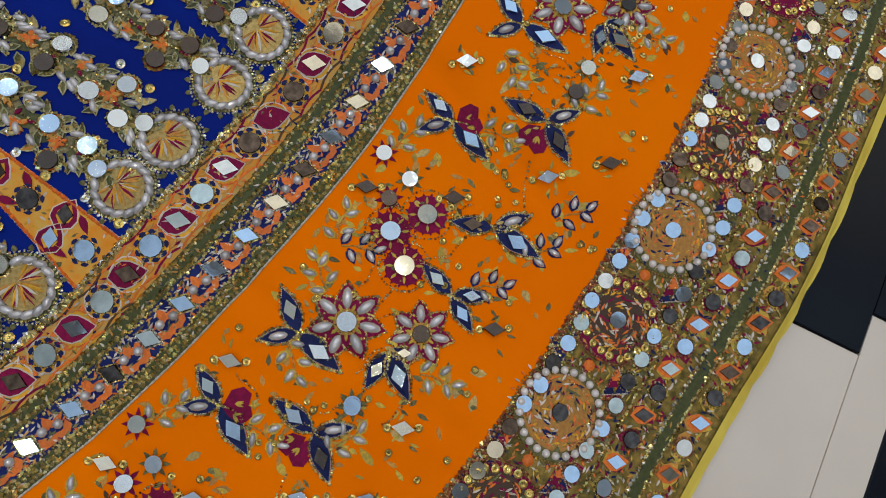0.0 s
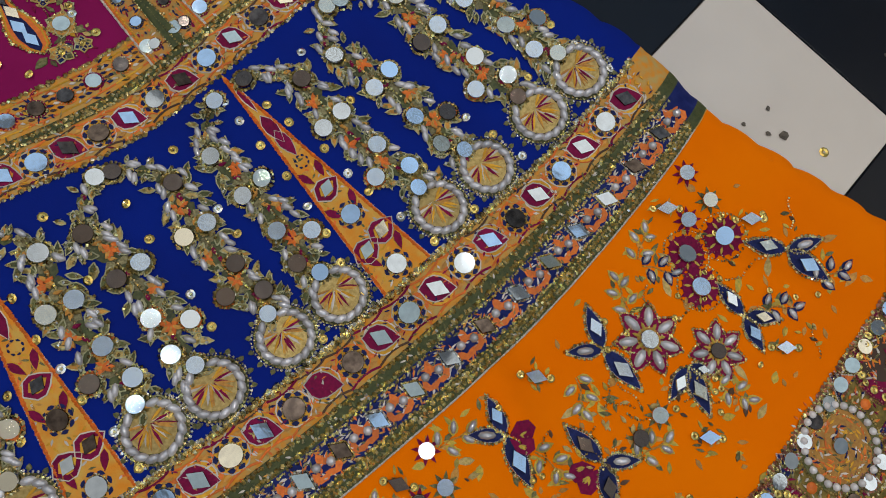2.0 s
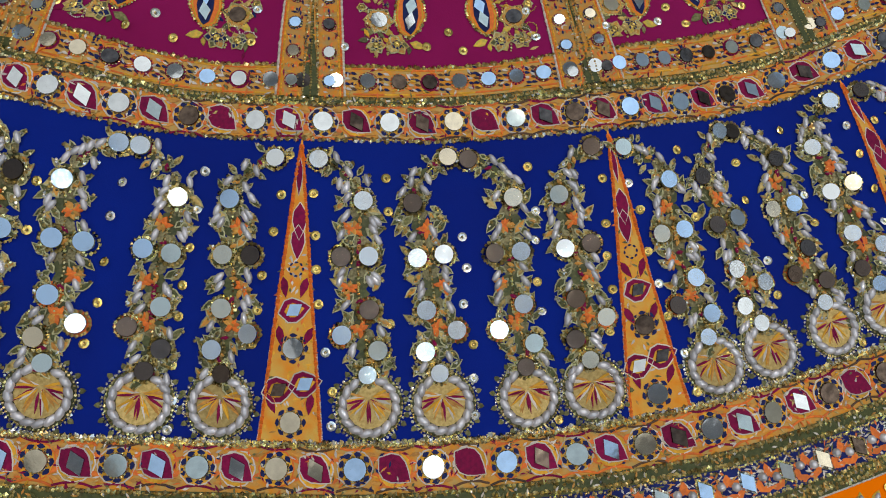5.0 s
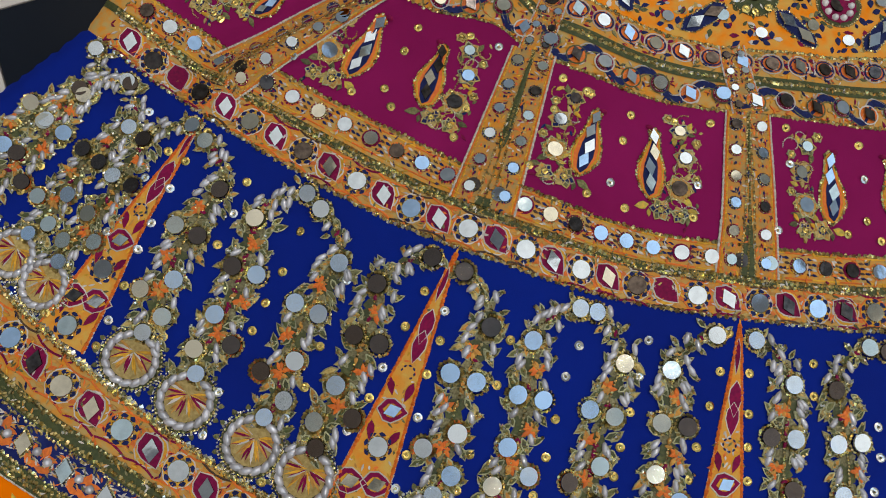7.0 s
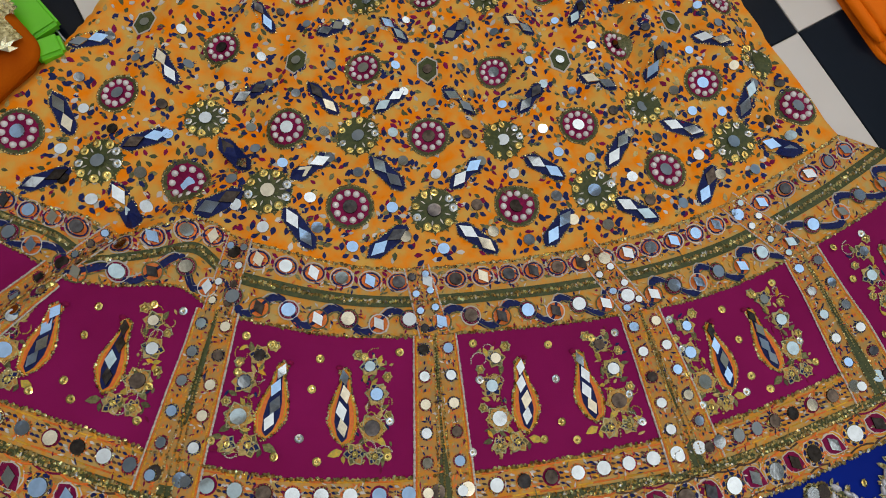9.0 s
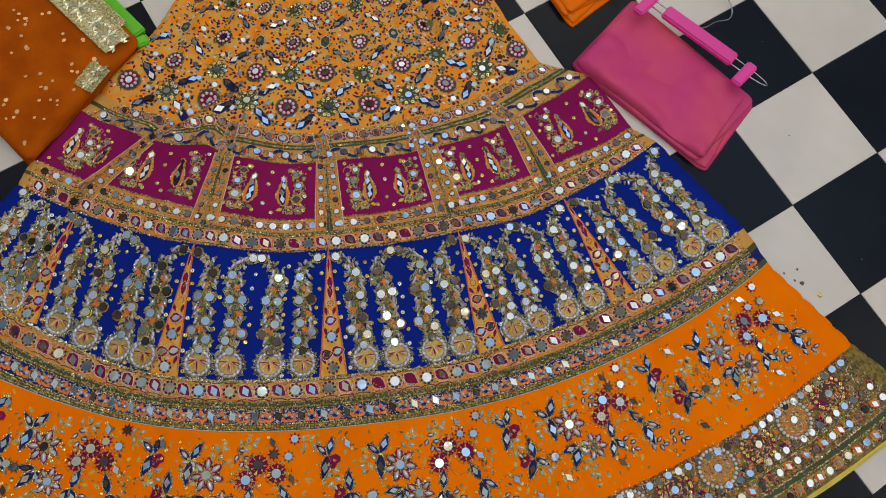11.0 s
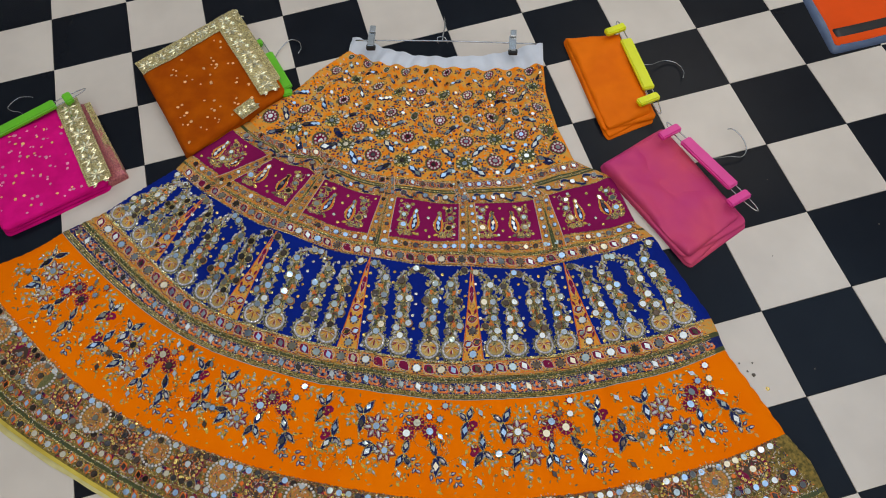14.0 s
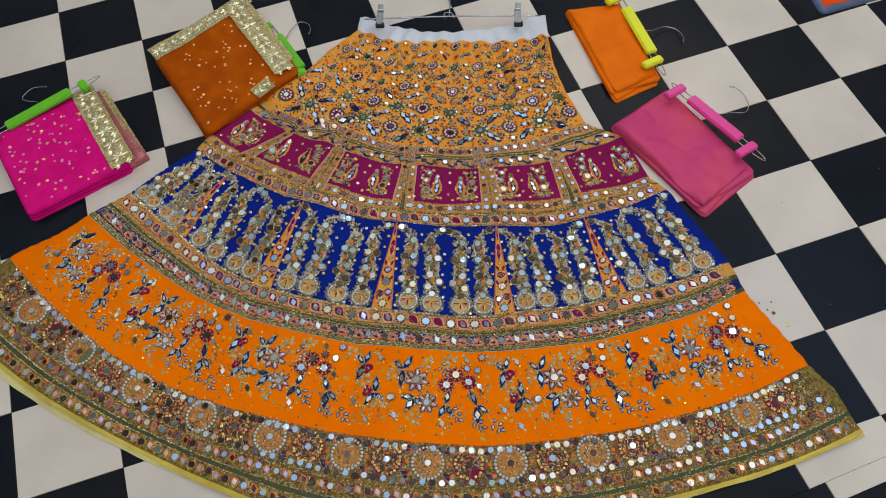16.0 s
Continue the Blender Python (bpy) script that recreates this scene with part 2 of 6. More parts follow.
def plan(u, v):
    """Plan place on the skirt: u 0..1 from its left to its right fold, v = boundary number, running on between."""
    k = min(int(v), len(ARCS) - 2)
    f = v - k
    p, q = arc_point(ARCS[k], u), arc_point(ARCS[k + 1], u)
    dx, dy = q[0] - p[0], q[1] - p[1]
    # the cloth is dragged along its pleat over the hip
    pull = 0.0
    if 2.0 < v < 6.6 and u < 0.36:
        pull = 0.016 * math.exp(-((v - 4.5) / 0.85) ** 2) * (math.exp(-((u - 0.152) / 0.035) ** 2) - math.exp(-((u - 0.236) / 0.030) ** 2)) / math.hypot(dx, dy)
    # and no band lies quite round: it is drawn aside along its length, in waves of growing number
    waves = [math.cos(math.pi * i * u) for i in range(6)]
    ex, ey = (sum(c * ((1 - f) * a + f * b) for c, a, b in zip(waves, row[k], row[k + 1])) / 1000 for row in (DRAG_X, DRAG_Y))
    return p[0] + dx * (f + pull) + ex, p[1] + dy * (f + pull) + ey


def fold_u(v):
    """Where the left fold lies: over the hip the cloth swells past its arcs."""
    return -0.058 * math.exp(-((v - 3.75) / 0.85) ** 2) - 0.012 * max(0.0, min(1.0, v - 4.0)) * max(0.0, min(1.0, 8.0 - v)) - 0.018 * math.exp(-((v - 10.0) / 0.5) ** 2)


def fold_end(v):
    """Where the right fold lies: the lower bands roll out a little past their arcs."""
    return 1.0 + 0.013 * max(0.0, min(1.0, v - 6.0)) * max(0.0, min(1.0, (10.9 - v) / 0.5))


def height(x, y):
    """Height of the cloth's face over the floor, from its plan place."""
    z = 0.014 + 0.034 * math.exp(-((x + 1.13) ** 2 + (y - 0.30) ** 2) / 0.028)
    z += 0.012 * math.exp(-((x + 0.90) ** 2 + (y - 0.18) ** 2) / 0.030)
    z += 0.010 * math.exp(-((x + 0.78) ** 2 + (y - 0.12) ** 2) / 0.012)
    z += 0.0035 * noise.noise((x * 7.0, y * 7.0, 0.0)) + 0.0021 * noise.noise((x * 21.0, y * 21.0, 3.0)) - 0.0042 * max(0.0, 0.28 - abs(noise.noise((x * 8.0, y * 8.0, 5.0)))) / 0.28 * max(0.0, noise.noise((x * 3.0, y * 3.0, 12.0)) + 0.25)
    ang, far = math.atan2(y - 1.1, x + 0.46), math.hypot(x + 0.46, y - 1.1)
    z += 0.0068 * max(0.0, min(1.0, (0.86 - far) / 0.35)) * max(0.1, min(1.0, (far - 0.40) / 0.12)) * math.sin(ang * 61 + 2 * noise.noise((x * 4, y * 4, 7.0)))
    z += 0.0046 * min(1.0, far / 1.2) * math.sin(ang * 33 + 3 * noise.noise((x * 2, y * 2, 9.0)))
    # soft creases across the lower bands
    for ax, ay, bx, by, deep in ((-0.60, -0.22, -0.66, -0.36, 0.0030), (-1.30, 0.12, -1.40, -0.02, 0.0028), (-0.93, -0.14, -0.97, -0.33, 0.0026), (-1.50, 0.20, -1.66, 0.12, 0.0028), (-0.45, -0.24, -0.40, -0.38, 0.0026), (-0.42, 0.52, -0.52, 0.30, 0.0050), (-0.72, 0.62, -0.76, 0.40, 0.0035), (-1.12, -0.02, -1.20, -0.20, 0.0030), (-0.80, -0.18, -0.83, -0.36, 0.0026), (-1.02, -0.10, -1.10, -0.30, 0.0024), (-0.56, 0.55, -0.60, 0.42, 0.0040), (-0.95, 0.66, -0.92, 0.50, 0.0040)):
        ln = math.hypot(bx - ax, by - ay)
        s = ((x - ax) * (bx - ax) + (y - ay) * (by - ay)) / ln
        if -0.02 < s < ln + 0.02:
            d = ((x - ax) * (by - ay) - (y - ay) * (bx - ax)) / ln
            z -= 1.6 * deep * math.exp(-(d / 0.010) ** 2) * max(0.0, min(1.0, (s + 0.02) / 0.03, (ln + 0.02 - s) / 0.03))
    # the deep pleat over the hip
    a, b = plan(0.105, 5.9), plan(0.205, 3.8)
    dx, dy = b[0] - a[0], b[1] - a[1]
    L = math.hypot(dx, dy)
    s = ((x - a[0]) * dx + (y - a[1]) * dy) / L
    d = ((x - a[0]) * dy - (y - a[1]) * dx) / L
    if -0.08 < s < L + 0.08:
        w = max(0.0, min(1.0, (s + 0.08) / 0.08, (L + 0.08 - s) / 0.08))
        z += w * (0.012 * math.exp(-((d - 0.006) / 0.014) ** 2) - 0.012 * math.exp(-((d + 0.018) / 0.012) ** 2))
    return z


GX0, GY0, GS, GNX, GNY = -2.06, -0.74, 0.005, 380, 340


def edge_distance(px, py, line):
    best = np.full(px.shape, 9.0)
    for (ax, ay), (bx, by) in zip(line[:-1], line[1:]):
        dx, dy = bx - ax, by - ay
        s = np.clip(((px - ax) * dx + (py - ay) * dy) / (dx * dx + dy * dy), 0, 1)
        best = np.minimum(best, np.hypot(px - ax - s * dx, py - ay - s * dy))
    return best


gx, gy = np.meshgrid(GX0 + GS * np.arange(GNX), GY0 + GS * np.arange(GNY))
GRID = np.array([[height(GX0 + GS * i, GY0 + GS * j) for i in range(GNX)] for j in range(GNY)])
for rim, soft, keep in (([plan(fold_u(k / 4), k / 4) for k in range(45)], 0.022, 0.25), ([plan(fold_end(k / 4), k / 4) for k in range(45)], 0.022, 0.25), ([plan(k / 40, 11) for k in range(41)], 0.016, 0.35)):
    e = np.clip(1 - edge_distance(gx, gy, rim) / soft, 0, 1)
    GRID = GRID * (keep + (1 - keep) * np.sqrt(1 - e * e))


def lift(x, y):
    """Height of the cloth at a plan place, its edges rolled down to the floor."""
    fx, fy = (x - GX0) / GS, (y - GY0) / GS
    i, j = max(0, min(GNX - 2, int(fx))), max(0, min(GNY - 2, int(fy)))
    fx, fy = fx - i, fy - j
    a, b, c, d = GRID[j, i], GRID[j, i + 1], GRID[j + 1, i], GRID[j + 1, i + 1]
    return float((a * (1 - fx) + b * fx) * (1 - fy) + (c * (1 - fx) + d * fx) * fy)


def face(u, v, h=0.0):
    x, y = plan(u, v)
    return x, y, lift(x, y) + h


def strip(name, v0, v1, mat, parent, u0=0.0, u1=1.0, nu=160, nv=10, h=0.0, label=""):
    verts, faces = [], []
    for j in range(nv + 1):
        for i in range(nu + 1):
            v = v0 + (v1 - v0) * j / nv
            ul = u0 if u0 else fold_u(v)
            ur = u1 if u1 != 1.0 else fold_end(v)
            verts.append(face(ul + (ur - ul) * i / nu, v, h))
    for j in range(nv):
        for i in range(nu):
            a = j * (nu + 1) + i
            faces.append((a, a + nu + 1, a + nu + 2, a + 1))
    return mesh_object(name, verts, faces, mat, parent, label, smooth=True)


rng = random.Random(11)


def spot(u, v, turn=0.0):
    """A place on the skirt with the direction in which u runs there: (x, y, angle)."""
    x, y = plan(u, v)
    a, b = plan(u - 0.002, v), plan(u + 0.002, v)
    return x, y, math.atan2(b[1] - a[1], b[0] - a[0]) + radians(turn)


def off(fr, dx, dy, turn=0.0):
    """A place dx along and dy hemwards from fr, turned by some degrees (clockwise seen from above)."""
    x, y, a = fr
    c, s = math.cos(a), math.sin(a)
    return x + dx * c + dy * s, y + dx * s - dy * c, a - radians(turn)


class Kit:
    """Collects small pieces of stitched work and makes one mesh of them."""

    def __init__(self):
        self.v, self.f, self.m, self.mats, self.soft = [], [], [], [], []

    def slot(self, mat):
        if mat not in self.mats:
            self.mats.append(mat)
        return self.mats.index(mat)

    def add(self, mat, verts, faces, soft=False):
        self.soft.extend([soft] * len(faces))
        o, k = len(self.v), self.slot(mat)
        self.v.extend(verts)
        self.f.extend(tuple(i + o for i in q) for q in faces)
        self.m.extend([k] * len(faces))

    def patch(self, mat, fr, pts, h=0.0008, dome=0.0):
        """A flat stitched patch from an outline around fr, with its edge; dome raises its middle."""
        n = len(pts)
        w = [off(fr, x, y) for x, y in pts]
        zs = [lift(p[0], p[1]) for p in w]
        top = [(p[0], p[1], z + h) for p, z in zip(w, zs)]
        low = [(p[0], p[1], z - 0.0005) for p, z in zip(w, zs)]
        mx, my = sum(p[0] for p in w) / n, sum(p[1] for p in w) / n
        mid = [(mx, my, lift(mx, my) + h + dome)]
        faces = [((k + 1) % n, k, 2 * n) for k in range(n)] + [(k, (k + 1) % n, n + (k + 1) % n, n + k) for k in range(n)]
        self.add(mat, top + low + mid, faces)

    def dome(self, mat, fr, a, b, h=0.0, tall=None, n=7):
        """A bead or pearl: half an ellipsoid, a along and b across."""
        tall = tall or min(a, b)
        z = lift(fr[0], fr[1]) + h
        c, s = math.cos(fr[2]), math.sin(fr[2])
        v = []
        for rr, zz in ((1.0, 0.0), (0.78, 0.62)):
            for k in range(n):
                t = 2 * math.pi * k / n
                x, y = a * rr * math.cos(t), b * rr * math.sin(t)
                v.append((fr[0] + x * c - y * s, fr[1] + x * s + y * c, z + tall * zz))
        v.append((fr[0], fr[1], z + tall))
        f = []
        for k in range(n):
            q = (k + 1) % n
            f += [(k, q, n + q, n + k), (n + k, n + q, 2 * n)]
        self.add(mat, v, f, True)

    def plate(self, mat, fr, pts, h=0.0016, tilt=3.0, thick=0.001):
        """A thin flat plate (mirror, sequin) from an outline, tipped a little."""
        n = len(pts)
        z = lift(fr[0], fr[1]) + h
        tx, ty = math.tan(radians(rng.gauss(0, tilt))), math.tan(radians(rng.gauss(0, tilt)))
        top, low = [], []
        e = 0.003
        sx = (lift(fr[0] + e, fr[1]) - lift(fr[0] - e, fr[1])) / (2 * e)
        sy = (lift(fr[0], fr[1] + e) - lift(fr[0], fr[1] - e)) / (2 * e)
        for x, y in pts:
            p = off(fr, x, y)
            q = off(fr, x * 1.06, y * 1.06)
            dz = tx * x + ty * y + sx * (p[0] - fr[0]) + sy * (p[1] - fr[1])
            top.append((p[0], p[1], z + dz))
            low.append((q[0], q[1], z + dz - thick))
        self.add(mat, top + low, [tuple(range(n - 1, -1, -1))] + [(k, (k + 1) % n, n + (k + 1) % n, n + k) for k in range(n)])

    def sequin(self, mat, fr, r=0.0036, h=0.0012):
        """A ring-shaped cupped sequin with a stitch bead in its hole."""
        z = lift(fr[0], fr[1]) + h
        tx, ty = math.tan(radians(rng.gauss(0, 7))), math.tan(radians(rng.gauss(0, 7)))
        v, n = [], 9
        for rr, zz in ((1.0, 0.0), (0.62, 0.0006), (0.24, 0.0002)):
            for k in range(n):
                t = 2 * math.pi * k / n
                x, y = r * rr * math.cos(t), r * rr * math.sin(t)
                v.append((fr[0] + x, fr[1] + y, z + zz + tx * x + ty * y))
        f = [(j * n + k, j * n + (k + 1) % n, (j + 1) * n + (k + 1) % n, (j + 1) * n + k) for j in range(2) for k in range(n)]
        self.add(mat, v, f)
        self.dome(M_GOLD, fr, r * 0.24, r * 0.24, h + 0.0004, n=5)

    def beads(self, mat, pts, r=0.0011, step=0.0027, h=0.0006, jitter=0.0003):
        """A run of small beads along a plan line."""
        left = 0.0
        for (ax, ay), (bx, by) in zip(pts[:-1], pts[1:]):
            d = math.hypot(bx - ax, by - ay)
            s = left
            while s < d:
                x = ax + (bx - ax) * s / d + rng.uniform(-jitter, jitter)
                y = ay + (by - ay) * s / d + rng.uniform(-jitter, jitter)
                self.bead(mat, x, y, r * rng.uniform(0.75, 1.25), h)
                s += step * rng.uniform(0.85, 1.15)
            left = s - d

    def ribbon(self, mat, pts, w, h=0.0008):
        """A couched thread along a plan line: a low ridge of half width w."""
        v, f = [], []
        n = len(pts)
        for i, (x, y) in enumerate(pts):
            a, b = pts[max(0, i - 1)], pts[min(n - 1, i + 1)]
            d = math.hypot(b[0] - a[0], b[1] - a[1]) or 1.0
            tx, ty = (b[0] - a[0]) / d * w, (b[1] - a[1]) / d * w
            z = lift(x, y) + h
            v += [(x - ty, y + tx, z - 0.0004), (x, y, z + min(0.0006, w * 0.5)), (x + ty, y - tx, z - 0.0004)]
        for i in range(n - 1):
            f += [(3 * i, 3 * i + 1, 3 * i + 4, 3 * i + 3), (3 * i + 1, 3 * i + 2, 3 * i + 5, 3 * i + 4)]
        self.add(mat, v, f, True)

    def bead(self, mat, x, y, r, h):
        z = lift(x, y) + h
        r *= 1.22
        a = rng.uniform(0, 1)
        v = [(x + r * math.cos(a + k * 1.2566), y + r * math.sin(a + k * 1.2566), z) for k in range(5)] + [(x + r * rng.uniform(-0.3, 0.3), y + r * rng.uniform(-0.3, 0.3), z + r * rng.uniform(0.55, 1.05))]
        self.add(mat, v, [(k, (k + 1) % 5, 5) for k in range(5)])

    def done(self, name, parent, label="", kind="", smooth=False):
        ob = mesh_object(name, self.v, self.f, self.mats, parent, label, index=self.m)
        ob.data.polygons.foreach_set("use_smooth", self.soft)
        if kind:
            ob["kind"] = kind
        return ob


def ngon(r, n=14, squash=1.0):
    return [(r * math.cos(2 * math.pi * k / n), -r * squash * math.sin(2 * math.pi * k / n)) for k in range(n)]


def lozenge(a, b):
    return [(a, 0), (0, -b), (-a, 0), (0, b)]


def blade(l, w, back=0.0, n=4):
    """Outline of a pointed leaf along +x from 0 to l."""
    up = [(l * k / n, -w * math.sin(math.pi * (k / n) ** 0.8)) for k in range(n + 1)]
    return [(x - back, y) for x, y in up] + [(l * k / n - back, w * math.sin(math.pi * (k / n) ** 0.8)) for k in range(n - 1, 0, -1)]


def ring_line(fr, r, n=20, squash=1.0):
    return [off(fr, x, y)[:2] for x, y in ngon(r, n, squash) + [(r, 0)]]


def outline(fr, pts):
    return [off(fr, x, y)[:2] for x, y in pts + pts[:1]]


def pick_mirror(dark=2.0):
    return rng.choices(MIRRORS, (6, 2.5, dark))[0]


mirror_meshes = {}


def mirror_object(fr, r, parent, shape="round", b=0.0):
    """A mirror stitched on as a piece of its own; alike mirrors share one mesh."""
    mat = pick_mirror(2.6)
    key = (shape, mat.name)
    if key not in mirror_meshes:
        me = bpy.data.meshes.new("mirror")
        pts = ngon(1.0, 18) if shape == "round" else lozenge(1.0, 0.62)
        n = len(pts)
        v = [(x, y, 0.0) for x, y in pts] + [(x * 1.06, y * 1.06, -0.16) for x, y in pts]
        me.from_pydata(v, [], [tuple(range(n - 1, -1, -1))] + [(k, (k + 1) % n, n + (k + 1) % n, n + k) for k in range(n)])
        me.materials.append(mat)
        mirror_meshes[key] = me
    ob = new("mirror", mirror_meshes[key])
    e = 0.004
    x, y, a = fr
    gx_, gy_ = (lift(x + e, y) - lift(x - e, y)) / (2 * e), (lift(x, y + e) - lift(x, y - e)) / (2 * e)
    nrm = Vector((-gx_ + math.tan(radians(rng.gauss(0, 3.0))), -gy_ + math.tan(radians(rng.gauss(0, 3.0))), 1)).normalized()
    rot = Vector((0, 0, 1)).rotation_difference(nrm).to_matrix().to_4x4()
    ob.matrix_world = Matrix.Translation((x, y, lift(x, y) + 0.0034)) @ rot @ Matrix.Rotation(a, 4, "Z") @ Matrix.Scale(r, 4)
    ob.parent = parent
    return ob


# ---- skirt cloth ----
SKIRT = tagged(new("lehenga_skirt"), "flared panelled skirt with mirror and bead embroidery laid flat", "skirt")
BAND = {}
BAND["waist"] = strip("waistband", 0, 1, M_WHITE, SKIRT, nv=6, label="plain white elastic waistband")
BAND["yoke"] = strip("hip_yoke", 1, 4, M_BODICE, SKIRT, nv=60, nu=200, label="marigold printed hip yoke")
BAND["yoke_border"] = strip("yoke_border", 4, 5, M_BORDER, SKIRT, nv=12, nu=240)
BAND["magenta"] = strip("magenta_band", 5, 6, M_MAGENTA, SKIRT, nv=26, nu=240, label="magenta band with paired paisley motifs")
BAND["magenta_border"] = strip("magenta_border", 6, 7, M_BORDER, SKIRT, nv=10, nu=240)
BAND["blue"] = strip("blue_band", 7, 8, M_BLUE, SKIRT, nv=40, nu=260, label="royal blue band with beaded sprigs")
BAND["blue_border"] = strip("blue_border", 8, 9, M_BORDER, SKIRT, nv=14, nu=240)
BAND["orange"] = strip("orange_band", 9, 10, M_ORANGE, SKIRT, nv=34, nu=280, label="bright orange band with mirror flowers")
BAND["hem"] = strip("hem_border", 10, 10.95, M_HEMCLOTH, SKIRT, nv=26, nu=280, label="densely worked medallion hem border")
BAND["lining"] = strip("hem_piping", 10.945, 11, M_YELLOW, SKIRT, nv=5, nu=240, h=0.0012, label="bright yellow satin hem piping")

# the lining's edge peeping out under the hem
lv, lf = [], []
for k in range(121):
    u = k / 120
    w = 0.0 + 0.085 * max(0.0, min(1.0, (0.42 - u) / 0.2)) + 0.05 * max(0.0, (u - 0.96) / 0.04) + 0.006 * math.sin(k * 0.9)
    for q in range(3):
        x, y = plan(u, 10.95 + (0.05 + w) * q / 2)
        lv.append((x, y, (0.0055, 0.0045, 0.0015)[q]))
for k in range(120):
    for q in range(2):
        lf.append((k * 3 + q, k * 3 + q + 1, k * 3 + q + 4, k * 3 + q + 3))
mesh_object("lining_edge", lv, lf, M_LINING, SKIRT, "pale yellow lining edge", smooth=True)
SEAM_TOP = (0.0925, 0.279, 0.467, 0.657, 0.835)
SEAM_LOW = (0.122, 0.297, 0.488, 0.667, 0.835)


def arc_line(v, u0=0.003, u1=0.997, n=260):
    return [plan(u0 + (u1 - u0) * k / n, v) for k in range(n + 1)]


def arc_len(v):
    p = arc_line(v)
    return sum(math.hypot(b[0] - a[0], b[1] - a[1]) for a, b in zip(p[:-1], p[1:]))


def depth(v):
    a, b = plan(0.5, v - 0.05), plan(0.5, v + 0.05)
    return math.hypot(a[0] - b[0], a[1] - b[1]) / 0.1


# ribbons and beaded couching between the bands
for nm, v0, v1, par, mat in (("ribbon", 4.42, 4.58, "yoke_border", M_GREEN), ("ribbon", 6.42, 6.54, "magenta_border", M_GREEN),
                             ("ribbon", 8.42, 8.56, "blue_border", M_GREEN), ("ribbon", 8.86, 8.985, "blue_border", M_GREEN),
                             ("ribbon", 10.70, 10.757, "hem", M_GREEN), ("scroll_ground", 8.56, 8.86, "blue_border", M_SCROLL)):
    strip(nm, v0, v1, mat, BAND[par], nv=3, nu=260, h=0.0007)
kit = Kit()
for v, r, mats in ((4.02, 1.0, (M_GOLD,)), (4.5, 1.3, (M_GOLD, M_ZARI)), (4.99, 1.0, (M_GOLD, M_ZARI)), (6.0, 1.1, (M_GOLD, M_ZARI)), (6.45, 1.2, (M_GOLD, M_ZARI)),
                   (6.52, 1.1, (M_GOLD,)), (7.0, 1.2, (M_GOLD, M_SILVER, M_ZARI)), (8.0, 1.3, (M_GOLD, M_SILVER)), (8.03, 1.1, (M_GOLD,)), (8.44, 1.2, (M_GOLD, M_ZARI)), (8.53, 1.2, (M_GOLD, M_ZARI)),
                   (8.575, 0.9, (M_GOLD,)), (8.855, 1.0, (M_GOLD,)), (8.90, 1.2, (M_GOLD, M_ZARI)), (8.95, 1.2, (M_ZARI, M_GOLD)), (10.0, 1.2, (M_GOLD, M_ROSEBEAD)), (10.02, 1.1, (M_ROSEBEAD, M_GOLD)),
                   (10.695, 1.1, (M_GOLD, M_SILVER)), (10.762, 1.0, (M_GOLD,)), (10.50, 0.9, (M_GOLD,)), (10.35, 0.8, (M_GOLD, M_ROSEBEAD))):
    for m in mats:
        kit.beads(m, arc_line(v), r=0.00122 * r, step=0.0031 * len(mats) * 0.62, jitter=0.0009)
kit.done("bead_couching", SKIRT, "gold and silver bead couching", "stuff")
# the thin pale edge under the blue border
kit = Kit()
kit.beads(M_PALE, arc_line(8.99), r=0.0006, step=0.001, jitter=0.0001, h=0.0008)
kit.done("edge_stitch", BAND["orange"], kind="stuff")


